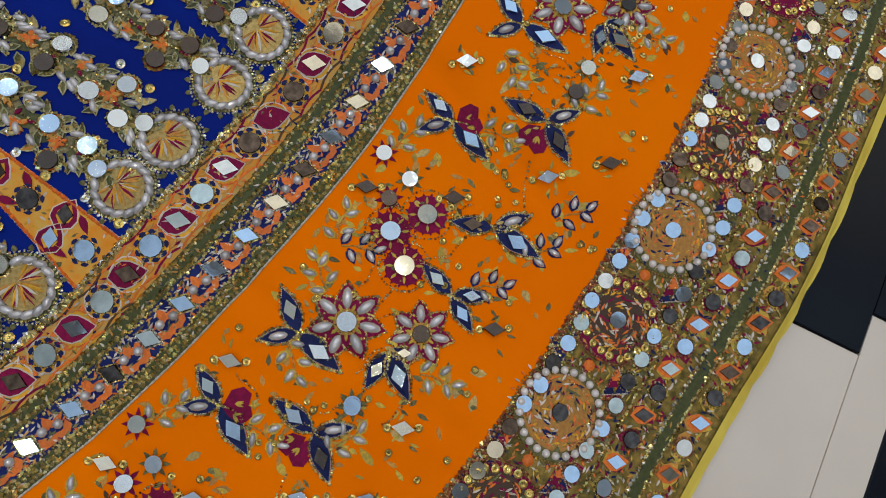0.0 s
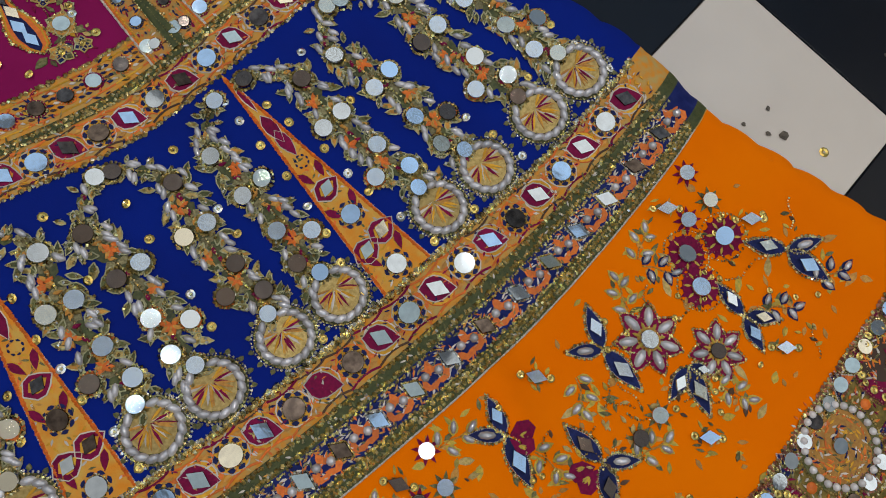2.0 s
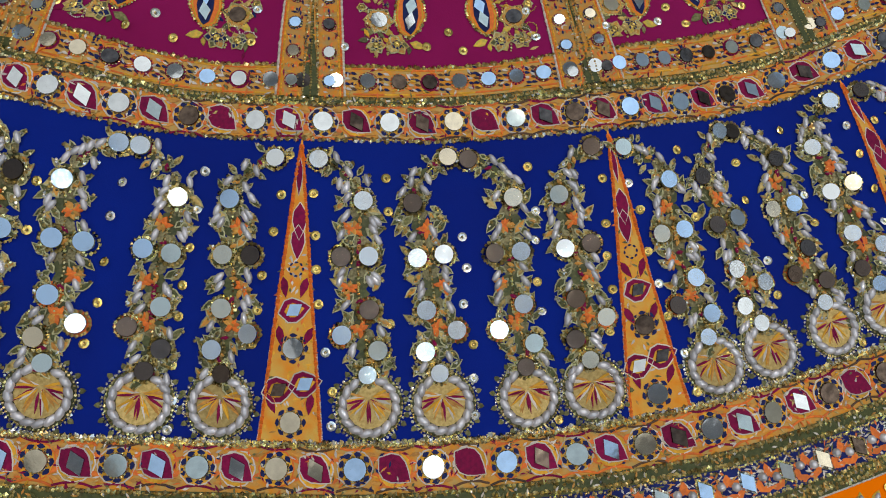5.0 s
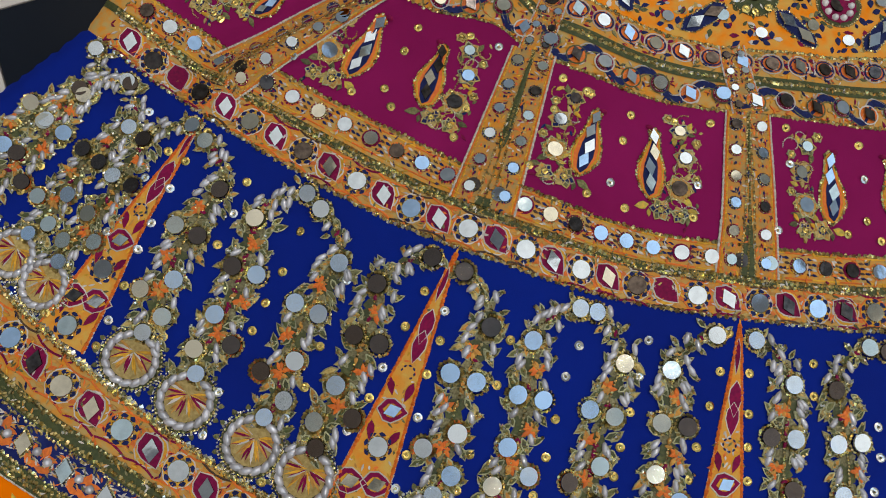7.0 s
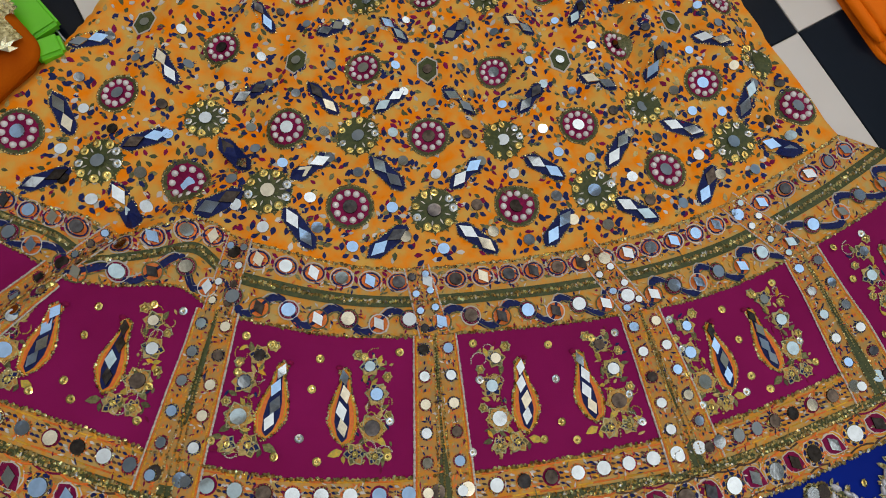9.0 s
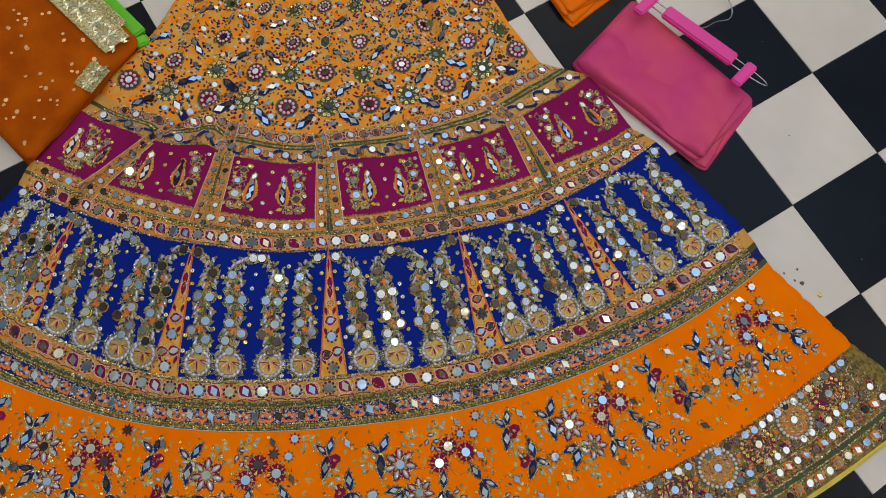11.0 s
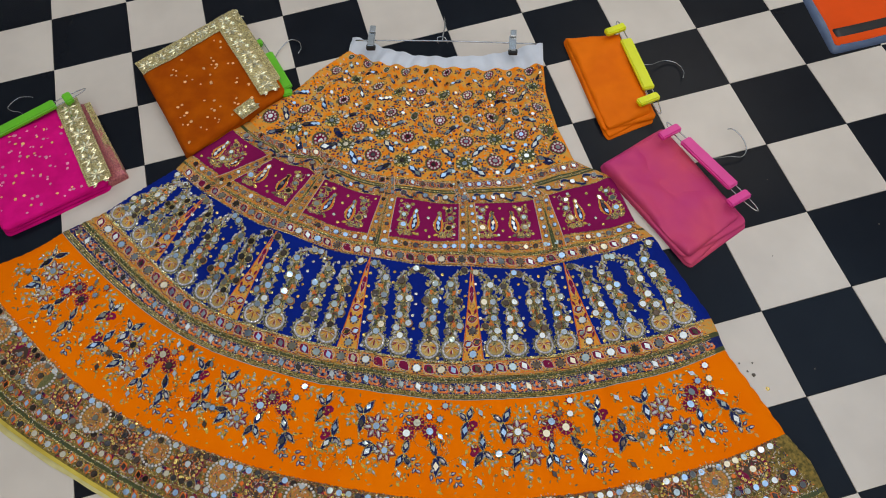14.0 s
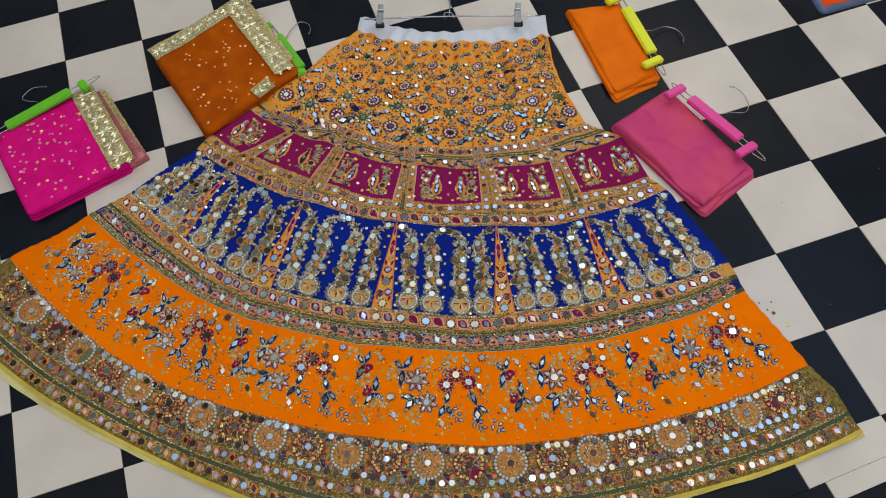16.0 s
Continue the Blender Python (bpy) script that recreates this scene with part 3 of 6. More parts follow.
# ---- blue band ----
def sprig(top, low, side, name="sprig"):
    """A beaded sprig between two places, its crook to one side, ending in a shell of pearls."""
    kit = Kit()
    L = math.hypot(low[0] - top[0], low[1] - top[1])
    ang = math.atan2(low[1] - top[1], low[0] - top[0]) + math.pi / 2
    fr = (top[0], top[1], ang)
    k = L / 0.2
    mirrors = [(-18, 0.065, 6.6), (9, 0.215, 6.9), (-8.5, 0.395, 6.9), (9.5, 0.40, 6.9), (7, 0.575, 7.0), (-12, 0.65, 6.8), (10.5, 0.71, 6.9), (2.5, 0.785, 6.4)]
    spine = lambda t: side * (-18 + 22 * min(1, max(0, (t - 0.05) / 0.11)) + 3.0 * math.sin(t * 9)) * 0.001 * k
    # a worked ground under the leaves, ragged at its edges
    for i in range(24):
        t = 0.05 + 0.77 * i / 23
        w = (4.2 if t < 0.18 else 8.0) * 0.001 * k * rng.uniform(0.8, 1.2)
        kit.patch(M_LEAF if i % 3 else M_ZARI_CLOTH, off(fr, spine(t), t * L, rng.uniform(-25, 25)), [(w, 0.0), (0.5 * w, -0.0042 * k), (-0.5 * w, -0.0042 * k), (-w, 0.0), (-0.5 * w, 0.0042 * k), (0.5 * w, 0.0042 * k)], 0.0005)
    held = [off(fr, side * dx * 0.001 * k, t * L)[:2] for dx, t, r in mirrors]
    clear = lambda p, d: all(math.hypot(p[0] - q[0], p[1] - q[1]) > d for q in held)
    # leaves on both sides of the stem, each with a pale couched edge
    n = 44
    for i in range(n):
        t = 0.05 + 0.76 * i / (n - 1)
        wide = (0.72 if t < 0.2 else 1.0) * k
        for sd in (-1, 1):
            a = 90 - sd * rng.uniform(30, 60)
            if rng.random() < 0.4:
                a = -90 + sd * rng.uniform(30, 60)
            p = off(fr, spine(t) + sd * rng.uniform(2, 11) * 0.001 * wide, t * L + rng.uniform(-2, 2) * 0.001, a)
            l = rng.uniform(8, 13) * 0.001 * wide
            edge = blade(l, l * 0.2, n=3)
            kit.patch(rng.choice((M_LEAF, M_LEAF, M_LEAF, M_OLIVE, M_PALEGOLD, M_OCHRE)), p, edge, 0.0012, 0.0008)
            kit.ribbon(M_LEAF_EDGE, outline(p, edge), 0.00052 * k, 0.0017)
            for _ in range(2):
                b = off(p, l * rng.uniform(0.3, 0.9), rng.uniform(-0.2, 0.2) * l)
                kit.bead(rng.choice((M_ZARI, M_GOLD, M_SILVER)), b[0], b[1], 0.0011, 0.0018)
            if rng.random() < 0.46:
                b = off(fr, spine(t) + sd * rng.uniform(7.0, 12.0) * 0.001 * wide, t * L + rng.uniform(-3, 3) * 0.001, 90 - sd * rng.uniform(10, 45))
                if clear(b, 0.0098 * k):
                    kit.dome(M_PEARL, b, 0.0048 * k, 0.0023 * k, 0.0016, n=8)
        if rng.random() < 0.3:
            b = off(fr, spine(t), t * L, rng.uniform(0, 180))
            kit.patch(rng.choice((M_MAROON, M_OCHRE)), b, blade(0.006, 0.0014, 0.003, n=3), 0.0018, 0.0006)
    kit.beads(M_GOLD, [off(fr, spine(0.05 + 0.75 * i / 14), (0.05 + 0.75 * i / 14) * L)[:2] for i in range(15)], 0.001, 0.0026, 0.0016)
    # orange florets
    for dx, t in ((1, 0.305), (-6, 0.5), (0, 0.63)):
        b = off(fr, side * dx * 0.001 * k, t * L)
        for q in range(9):
            kit.patch(rng.choice((M_ORANGE_THREAD, M_ORANGE_THREAD, M_OCHRE)), off(b, rng.uniform(-1, 1) * 0.0015, rng.uniform(-1, 1) * 0.0015, q * 40 + rng.uniform(-20, 20)), blade(rng.uniform(0.0045, 0.0075) * k, 0.0017 * k, n=3), 0.0019, 0.0006)
    for dx, t, r in mirrors:
        b = off(fr, side * dx * 0.001 * k, t * L)
        if 0.5 < t < 0.7:
            kit.patch(M_ORANGE_THREAD, b, ngon(r * 0.00125 * k, 12), 0.0009)
        kit.beads(M_GOLD if rng.random() < 0.6 else M_ZARI, ring_line(b, (r + 1.1) * 0.001 * k), 0.0013, 0.0028, 0.0012)
        m = mirror_object(off(b, 0, 0, rng.uniform(0, 360)), r * 0.00092 * k, BAND["blue"])
    # the shell of pearls
    c = off(fr, side * 2.0 * 0.001 * k, 0.885 * L)
    kit.patch(M_LEAF, c, ngon(0.0222 * k, 16), 0.0006)
    kit.patch(M_PALEGOLD, c, ngon(0.0145 * k, 16), 0.0011)
    for q in range(15):
        kit.patch((M_OCHRE, M_YELLOWTH, M_PALE, M_MAROON)[q % 4], off(off(c, rng.uniform(-2, 2) * 0.001 * k, -0.006 * k), 0, 0, -5 + 190 * q / 14 + rng.uniform(-8, 8)), blade(rng.uniform(0.012, 0.0175) * k, 0.0012 * k, -0.002, n=3), 0.0014, 0.0003)
    for q in range(9):
        a = -20 + 220 * q / 8
        kit.patch((M_YELLOWTH, M_MAROON, M_OCHRE)[q % 3], off(off(c, 0, -0.005 * k), 0, 0, a), blade(0.0135 * k, 0.0009 * k, -0.003, n=3), 0.0017, 0.0003)
    for q in range(14):
        a = -60 + 300 * q / 13
        kit.dome(M_PEARL, off(off(c, 0, 0, a), 0.0172 * k, 0, 72), 0.0052 * k, 0.0029 * k, 0.0012, n=8)
        b = off(off(c, 0, 0, a), 0.0228 * k, 0)
        kit.patch(M_OLIVE, b, blade(0.0045 * k, 0.0019 * k, n=3), 0.0009, 0.0005)
    for rr in (0.0212, 0.0232):
        kit.beads(M_GOLD if rr < 0.022 else M_SILVER, ring_line(c, rr * k, 26), 0.0009, 0.0028, 0.001)
    return kit.done(name, BAND["blue"])


PANELS = list(zip((-0.012,) + SEAM_TOP, SEAM_TOP + (1.004,), (-0.008,) + SEAM_LOW, SEAM_LOW + (1.004,)))
for t0, t1, l0, l1 in PANELS:
    for k, (ft, fl, side) in enumerate(((0.13, 0.200, 1), (0.365, 0.408, -1), (0.60, 0.628, 1), (0.84, 0.832, -1))):
        ut, ul = t0 + (t1 - t0) * ft, l0 + (l1 - l0) * fl
        ut = max(0.024, ut)
        if ul < 0.012 or ut > 0.992 or ul > 0.985:
            continue
        sprig(plan(ut, 7.0), plan(ul, 8.0), side)
kit = Kit()
for t0, t1, l0, l1 in PANELS:
    for row in range(8):
        f = 0.07 + 0.125 * row
        for col in range(5):
            g = (0.03, 0.265, 0.485, 0.71, 0.965)[col] + rng.uniform(-0.012, 0.012)
            ff = f + (0.05 if col % 2 else 0.0) + rng.uniform(-0.02, 0.02)
            wdg = 0.085 * ff if col in (0, 4) else 0
            u = t0 + (t1 - t0) * (g + (wdg if col == 0 else -wdg)) + ((l0 - t0) * (1 - g) + (l1 - t1) * g) * ff
            if 0.01 < u < 0.99 and (col in (0, 4) or rng.random() < 0.55):
                kit.sequin(M_SEQUIN if rng.random() < 0.65 else M_SEQUIN_S, spot(u, 7 + min(0.97, ff)), 0.0034)
kit.done("sequin_scatter", BAND["blue"], kind="stuff")


def gusset(ut, ul):
    """The tapered insert between two blue panels."""
    kit = Kit()
    top, low = plan(ut, 7.005), plan(ul, 7.995)
    L = math.hypot(low[0] - top[0], low[1] - top[1])
    fr = (top[0], top[1], math.atan2(low[1] - top[1], low[0] - top[0]) + math.pi / 2)
    W = 0.021 * L / 0.2
    n = 14
    v, f = [], []
    for k in range(n + 1):
        for s in (-1, -0.5, 0, 0.5, 1):
            p = off(fr, s * max(0.0006, W * k / n), L * k / n)
            v.append((p[0], p[1], lift(p[0], p[1]) + 0.0006))
    for k in range(n):
        for q in range(4):
            a = k * 5 + q
            f.append((a, a + 5, a + 6, a + 1))
    kit.add(M_GUSSET, v, f)
    for s in (-1, 1):
        kit.beads(M_ORANGE_THREAD, [off(fr, s * W * t * 0.97, L * t)[:2] for t in (0.02, 0.5, 1.0)], 0.0012, 0.0014, 0.0006, 0.0001)
        kit.beads(M_PALE, [off(fr, s * W * t * 1.02, L * t)[:2] for t in (0.02, 0.5, 1.0)], 0.0006, 0.0012, 0.0004, 0.0001)
    for t, l in ((0.13, 0.026), (0.28, 0.026), (0.35, 0.024), (0.50, 0.015), (0.66, 0.015), (0.88, 0.015)):
        for sd in ((0,) if t < 0.4 else (-1, 1)):
            w_ = l * 0.2 * min(1.0, t / 0.3)
            d = off(fr, sd * W * t * rng.uniform(0.55, 0.72) + rng.uniform(-1, 1) * 0.001, L * t, 90 + sd * rng.uniform(5, 30))
            kit.patch(M_MAROON, d, blade(l, w_, l / 2), 0.001)
            kit.ribbon(M_YELLOWTH if sd else M_PALE, outline(d, blade(l, w_, l / 2)), 0.0005, 0.0010)
    def eye(t, dx, r):
        c = off(fr, dx, L * t)
        for q in range(8):
            kit.patch(M_NAVY, off(off(c, 0, 0, q * 45), r * 1.28, 0, 90), blade(r * 0.8, r * 0.22, r * 0.4, n=3), 0.001)
        if r > 0.004:
            kit.beads(M_GOLD, ring_line(c, r * 1.05), 0.0008, 0.0024, 0.001)
            kit.plate(pick_mirror(), c, ngon(r, 14), 0.0022)
    def gem(t, dx, a):
        c = off(fr, dx, L * t, -12)
        kit.patch(M_MAROON, c, blade(a * 3.1, a * 1.2, a * 1.55), 0.001)
        kit.patch(M_YELLOWTH, c, blade(a * 2.0, a * 0.72, a * 1.0), 0.0013)
        kit.ribbon(M_PALE, outline(c, blade(a * 3.2, a * 1.25, a * 1.6)), 0.0006, 0.0011)
        kit.plate(pick_mirror(), off(c, 0, 0, -25), lozenge(a * 0.95, a * 0.68), 0.0022)
    eye(0.44, 0, 0.0036)
    gem(0.575, 0, 0.0068)
    eye(0.70, 0, 0.0068)
    gem(0.835, -0.0086 * L / 0.2, 0.0072)
    gem(0.815, 0.0086 * L / 0.2, 0.0072)
    eye(0.94, 0, 0.0070)
    for q in range(120):
        t = rng.uniform(0.15, 0.97) ** 0.8
        kit.patch(rng.choice((M_YELLOWTH, M_YELLOWTH, M_ORANGE_THREAD, M_OCHRE, M_PALE, M_OLIVE)), off(fr, rng.uniform(-0.85, 0.85) * W * t, L * t, rng.uniform(0, 180)), blade(rng.uniform(0.003, 0.006), 0.0008, n=3), 0.0008)
    kit.done("gusset", BAND["blue"], "ochre gusset with mirrors")


for a, b in zip(SEAM_TOP, SEAM_LOW):
    gusset(a, b)


# ---- mirror rows in the borders ----
def eye_gem_row(v, par, pitch, r, name="mirror_border", v_gem=None):
    """Round mirrors ringed in navy and lozenges on maroon leaves, by turns."""
    kit = Kit()
    n = int(arc_len(v) / pitch)
    for k in range(n):
        u = 0.012 + 0.976 * (k + 0.5) / n
        c = spot(u, v + rng.uniform(-0.012, 0.012))
        lens = ngon(pitch * 0.47, 12, r * 1.62 / (pitch * 0.47))
        kit.patch(M_YELLOWTH, off(c, 0, 0, rng.uniform(-14, 14)), lens, 0.0004)
        kit.ribbon(M_PALE if k % 3 else M_ORANGE_THREAD, outline(c, lens), 0.0006, 0.0006)
        for sy in (-1, 1):
            kit.ribbon(rng.choice((M_ORANGE_THREAD, M_MAROON, M_BROWN)), [off(c, pitch * (q / 4 - 0.5), sy * r * (1.95 - 0.35 * math.sin(math.pi * q / 4)))[:2] for q in range(5)], 0.0008, 0.0007)
        if k % 2:
            for q in range(9):
                kit.patch(M_NAVY, off(off(c, 0, 0, q * 40), r * 1.3, 0, 90), blade(r * 0.75, r * 0.24, r * 0.37, n=3), 0.0009)
            kit.beads(M_GOLD, ring_line(c, r * 1.06), 0.0008, 0.0024, 0.0008)
            kit.plate(pick_mirror(), off(c, 0, 0, rng.uniform(0, 90)), ngon(r, 15), 0.0021)
        else:
            g = off(c, 0, 0, 38)
            kit.patch(M_MAROON, g, blade(r * 3.5, r * 1.2, r * 1.75, n=5), 0.0009)
            kit.ribbon(M_PALE, outline(g, blade(r * 3.6, r * 1.25, r * 1.8, n=5)), 0.0006, 0.0009)
            if rng.random() < 0.92:
                kit.plate(pick_mirror(), off(c, 0, 0, 62), lozenge(r * 1.18, r * 0.78), 0.0021)
        for s in (-1, 1):
            d = off(c, pitch * 0.5, s * r * rng.uniform(0.5, 1.0), rng.uniform(-50, 50))
            kit.patch(M_ORANGE_THREAD, d, blade(0.007, 0.0016, 0.0035, n=3), 0.0007)
            kit.patch(M_OCHRE, off(c, pitch * rng.uniform(0.3, 0.6), s * r * 1.25, rng.uniform(-20, 20)), blade(0.009, 0.0013, 0.0045, n=3), 0.0007)
        for q in range(3):
            kit.patch(rng.choice((M_OLIVE, M_MAROON, M_PALE)), off(c, pitch * rng.uniform(0.32, 0.68), r * rng.uniform(-1.5, 1.5), rng.uniform(0, 180)), blade(0.004, 0.0006, 0.002, n=3), 0.0008)
    kit.done(name, BAND[par], kind="stuff")


eye_gem_row(6.76, "magenta_border", 0.0226, 0.0068)
eye_gem_row(8.22, "blue_border", 0.0250, 0.0074)


def scroll_row():
    """Orange scrolls, pearls and lozenge mirrors on the blue strip."""
    kit = Kit()
    n = int(arc_len(8.7) / 0.0325)
    for k in range(n):
        c = spot(0.008 + 0.984 * (k + 0.5) / n, 8.71)
        kit.plate(pick_mirror(), off(c, 0, 0, 62), lozenge(0.0084, 0.0054), 0.0021)
        kit.beads(M_SILVER if k % 2 else M_GOLD, outline(off(c, 0, 0, 62), lozenge(0.0098, 0.0066)), 0.0008, 0.0016, 0.0009, 0.0001)
        d = off(c, 0.0162, 0)
        for sx in (-1, 1):
            for sy in (-1, 1):
                a = off(d, sx * 0.0044, sy * 0.0044, rng.uniform(-20, 20))
                pts = [(0.0068 * math.cos(t), 0.0056 * math.sin(t)) for t in (0.4, 1.3, 2.2, 3.1, 4.0)] + [(0.0034 * math.cos(t), 0.0026 * math.sin(t)) for t in (4.0, 3.1, 2.2, 1.3, 0.4)]
                if sx * sy > 0:
                    pts = [(-x, y) for x, y in pts][::-1]
                kit.patch(M_ORANGE_THREAD, a, pts, 0.0009)
            kit.dome(M_PEARL, off(d, sx * 0.0050, 0.001 * sx), 0.0034, 0.0034, 0.0014, n=7)
        for q in range(26):
            kit.patch(rng.choice((M_OCHRE, M_PALE, M_PALE, M_OLIVE, M_ZARI_CLOTH)), off(c, rng.uniform(-0.016, 0.016), rng.choice((-1, 1)) * rng.uniform(0.004, 0.0085), rng.uniform(-40, 40)), blade(0.0055, 0.0007, 0.0027, n=3), 0.0008)
    kit.done("scroll_work", BAND["blue_border"])


scroll_row()
kit = Kit()
for v, n in ((8.49, 240), (8.92, 360), (6.48, 150), (4.5, 130)):
    for k in range(n):
        p = plan(rng.uniform(0.005, 0.995), v + rng.uniform(-0.045, 0.045))
        kit.bead(rng.choice((M_GOLD, M_SILVER, M_ZARI)), p[0], p[1], 0.0011, 0.0012)
        kit.patch(rng.choice((M_ZARI_CLOTH, M_OCHRE, M_OLIVE, M_PALE)), spot(rng.uniform(0.005, 0.995), v + rng.uniform(-0.03, 0.03), rng.uniform(0, 180)), blade(0.0045, 0.0007, 0.0022, n=3), 0.0012)
for v0, v1, n in ((4.03, 4.40, 1000), (4.60, 4.97, 1000), (6.02, 6.40, 1000), (6.56, 6.97, 1000), (8.04, 8.42, 1500), (8.58, 8.85, 1800)):
    for k in range(n):
        l = rng.uniform(0.003, 0.006)
        kit.patch(rng.choice((M_YELLOWTH, M_ORANGE_THREAD, M_ORANGE_THREAD, M_PALE, M_PALE, M_MAROON, M_PALEGOLD, M_OLIVE, M_NAVY) if v0 != 8.58 else (M_PALE, M_OCHRE, M_ORANGE_THREAD, M_OLIVE)), spot(rng.uniform(0.004, 0.996), rng.uniform(v0, v1), rng.uniform(0, 180)), blade(l, rng.uniform(0.0005, 0.001), l / 2, n=2), 0.0009)
kit.done("ribbon_stitching", SKIRT, kind="stuff")


def small_eye_row(v, par, pitch, r, strokes=True, name="mirror_border"):
    """Small round mirrors between pairs of blue strokes."""
    kit = Kit()
    n = int(arc_len(v) / pitch)
    for k in range(n):
        c = spot(0.01 + 0.98 * (k + 0.5) / n, v)
        kit.beads(M_GOLD if k % 3 else M_MAROON, ring_line(c, r * 1.12, 14), 0.0007, 0.0022, 0.0007)
        kit.patch(M_MAROON if k % 2 else M_ORANGE_THREAD, c, ngon(r * 1.3, 12), 0.0005)
        kit.plate(pick_mirror(), off(c, 0, 0, rng.uniform(0, 90)), ngon(r, 14), 0.0019)
        for q in range(8):
            d = off(c, pitch * (0.5 + (0.1 if q % 2 else -0.1)) + rng.uniform(-0.0005, 0.0005), (q // 2 - 1.5) * r * 0.72, 14)
            kit.patch((M_NAVY, M_NAVY, M_PALE, M_BROWN)[(q + k) % 4], d, blade(0.0046, 0.0010, 0.0023, n=3), 0.0008)
        for sy in (-1, 1):
            kit.ribbon(M_ORANGE_THREAD if k % 2 else M_YELLOWTH, [off(c, pitch * (q / 3 - 0.5), sy * r * 1.75)[:2] for q in range(4)], 0.0007, 0.0006)
    kit.done(name, BAND[par], kind="stuff")


small_eye_row(6.21, "magenta_border", 0.0215, 0.0054)


def yoke_rows():
    """Alternating lozenges and rounds over the ribbon, a navy wave under it."""
    kit = Kit()
    n = int(arc_len(4.2) / 0.0235)
    for k in range(n):
        c = spot(0.012 + 0.976 * (k + 0.5) / n, 4.21)
        kit.patch(M_ORANGE_THREAD, off(c, 0, 0, 20), ngon(0.0088, 12, 0.85), 0.0006)
        kit.ribbon(M_NAVY, ring_line(c, 0.0080, 14, 0.85), 0.0009, 0.0008)
        kit.ribbon(M_PALE, ring_line(c, 0.0098, 14, 0.9), 0.0005, 0.0007)
        for sy in (-1, 1):
            kit.patch(rng.choice((M_OLIVE, M_MAROON, M_NAVY)), off(c, 0.0117, sy * 0.0065, rng.uniform(-40, 40)), blade(0.007, 0.0015, 0.0035, n=3), 0.0007)
        if k % 2:
            kit.plate(pick_mirror(), off(c, 0, 0, rng.uniform(0, 90)), ngon(0.0053, 14), 0.002)
        else:
            kit.plate(pick_mirror(), off(c, 0, 0, 60), lozenge(0.0072, 0.0048), 0.0026)
        kit.patch(M_MAROON, off(c, 0.0117, 0, 70), blade(0.008, 0.0016, 0.004, n=3), 0.0008)
    n = int(arc_len(4.78) / 0.025)
    wave = []
    for k in range(n * 12):
        u = 0.012 + 0.976 * (k + 0.5) / (n * 12)
        wave.append(plan(u, 4.78 - 0.15 * math.cos(k / 12 * math.pi)))
    kit.ribbon(M_NAVY, wave[::2], 0.0031, 0.0010)
    for sy in (-1, 1):
        kit.ribbon(M_PALE if sy < 0 else M_OLIVE, [(x + 0.0008 * sy, y - 0.0042 * sy) for x, y in wave[::2]], 0.0006, 0.0010)
    for k in range(n):
        c = spot(0.012 + 0.976 * (k + 0.5) / n, 4.78 + (0.03 if k % 2 else -0.02))
        kit.patch(M_ORANGE_THREAD if k % 2 else M_MAROON, c, ngon(0.0072, 12), 0.0012)
        kit.ribbon(M_OLIVE if k % 3 else M_PALE, ring_line(c, 0.0080, 14), 0.0006, 0.0014)
        if k % 2:
            kit.plate(pick_mirror(), off(c, 0, 0, 55), lozenge(0.0068, 0.0046), 0.0036)
        else:
            kit.beads(M_PALE, ring_line(c, 0.0062, 14), 0.0006, 0.0016, 0.0009)
            kit.plate(pick_mirror(), c, ngon(0.0056, 14), 0.0036)
    kit.done("mirror_border", BAND["yoke_border"], kind="stuff")


yoke_rows()


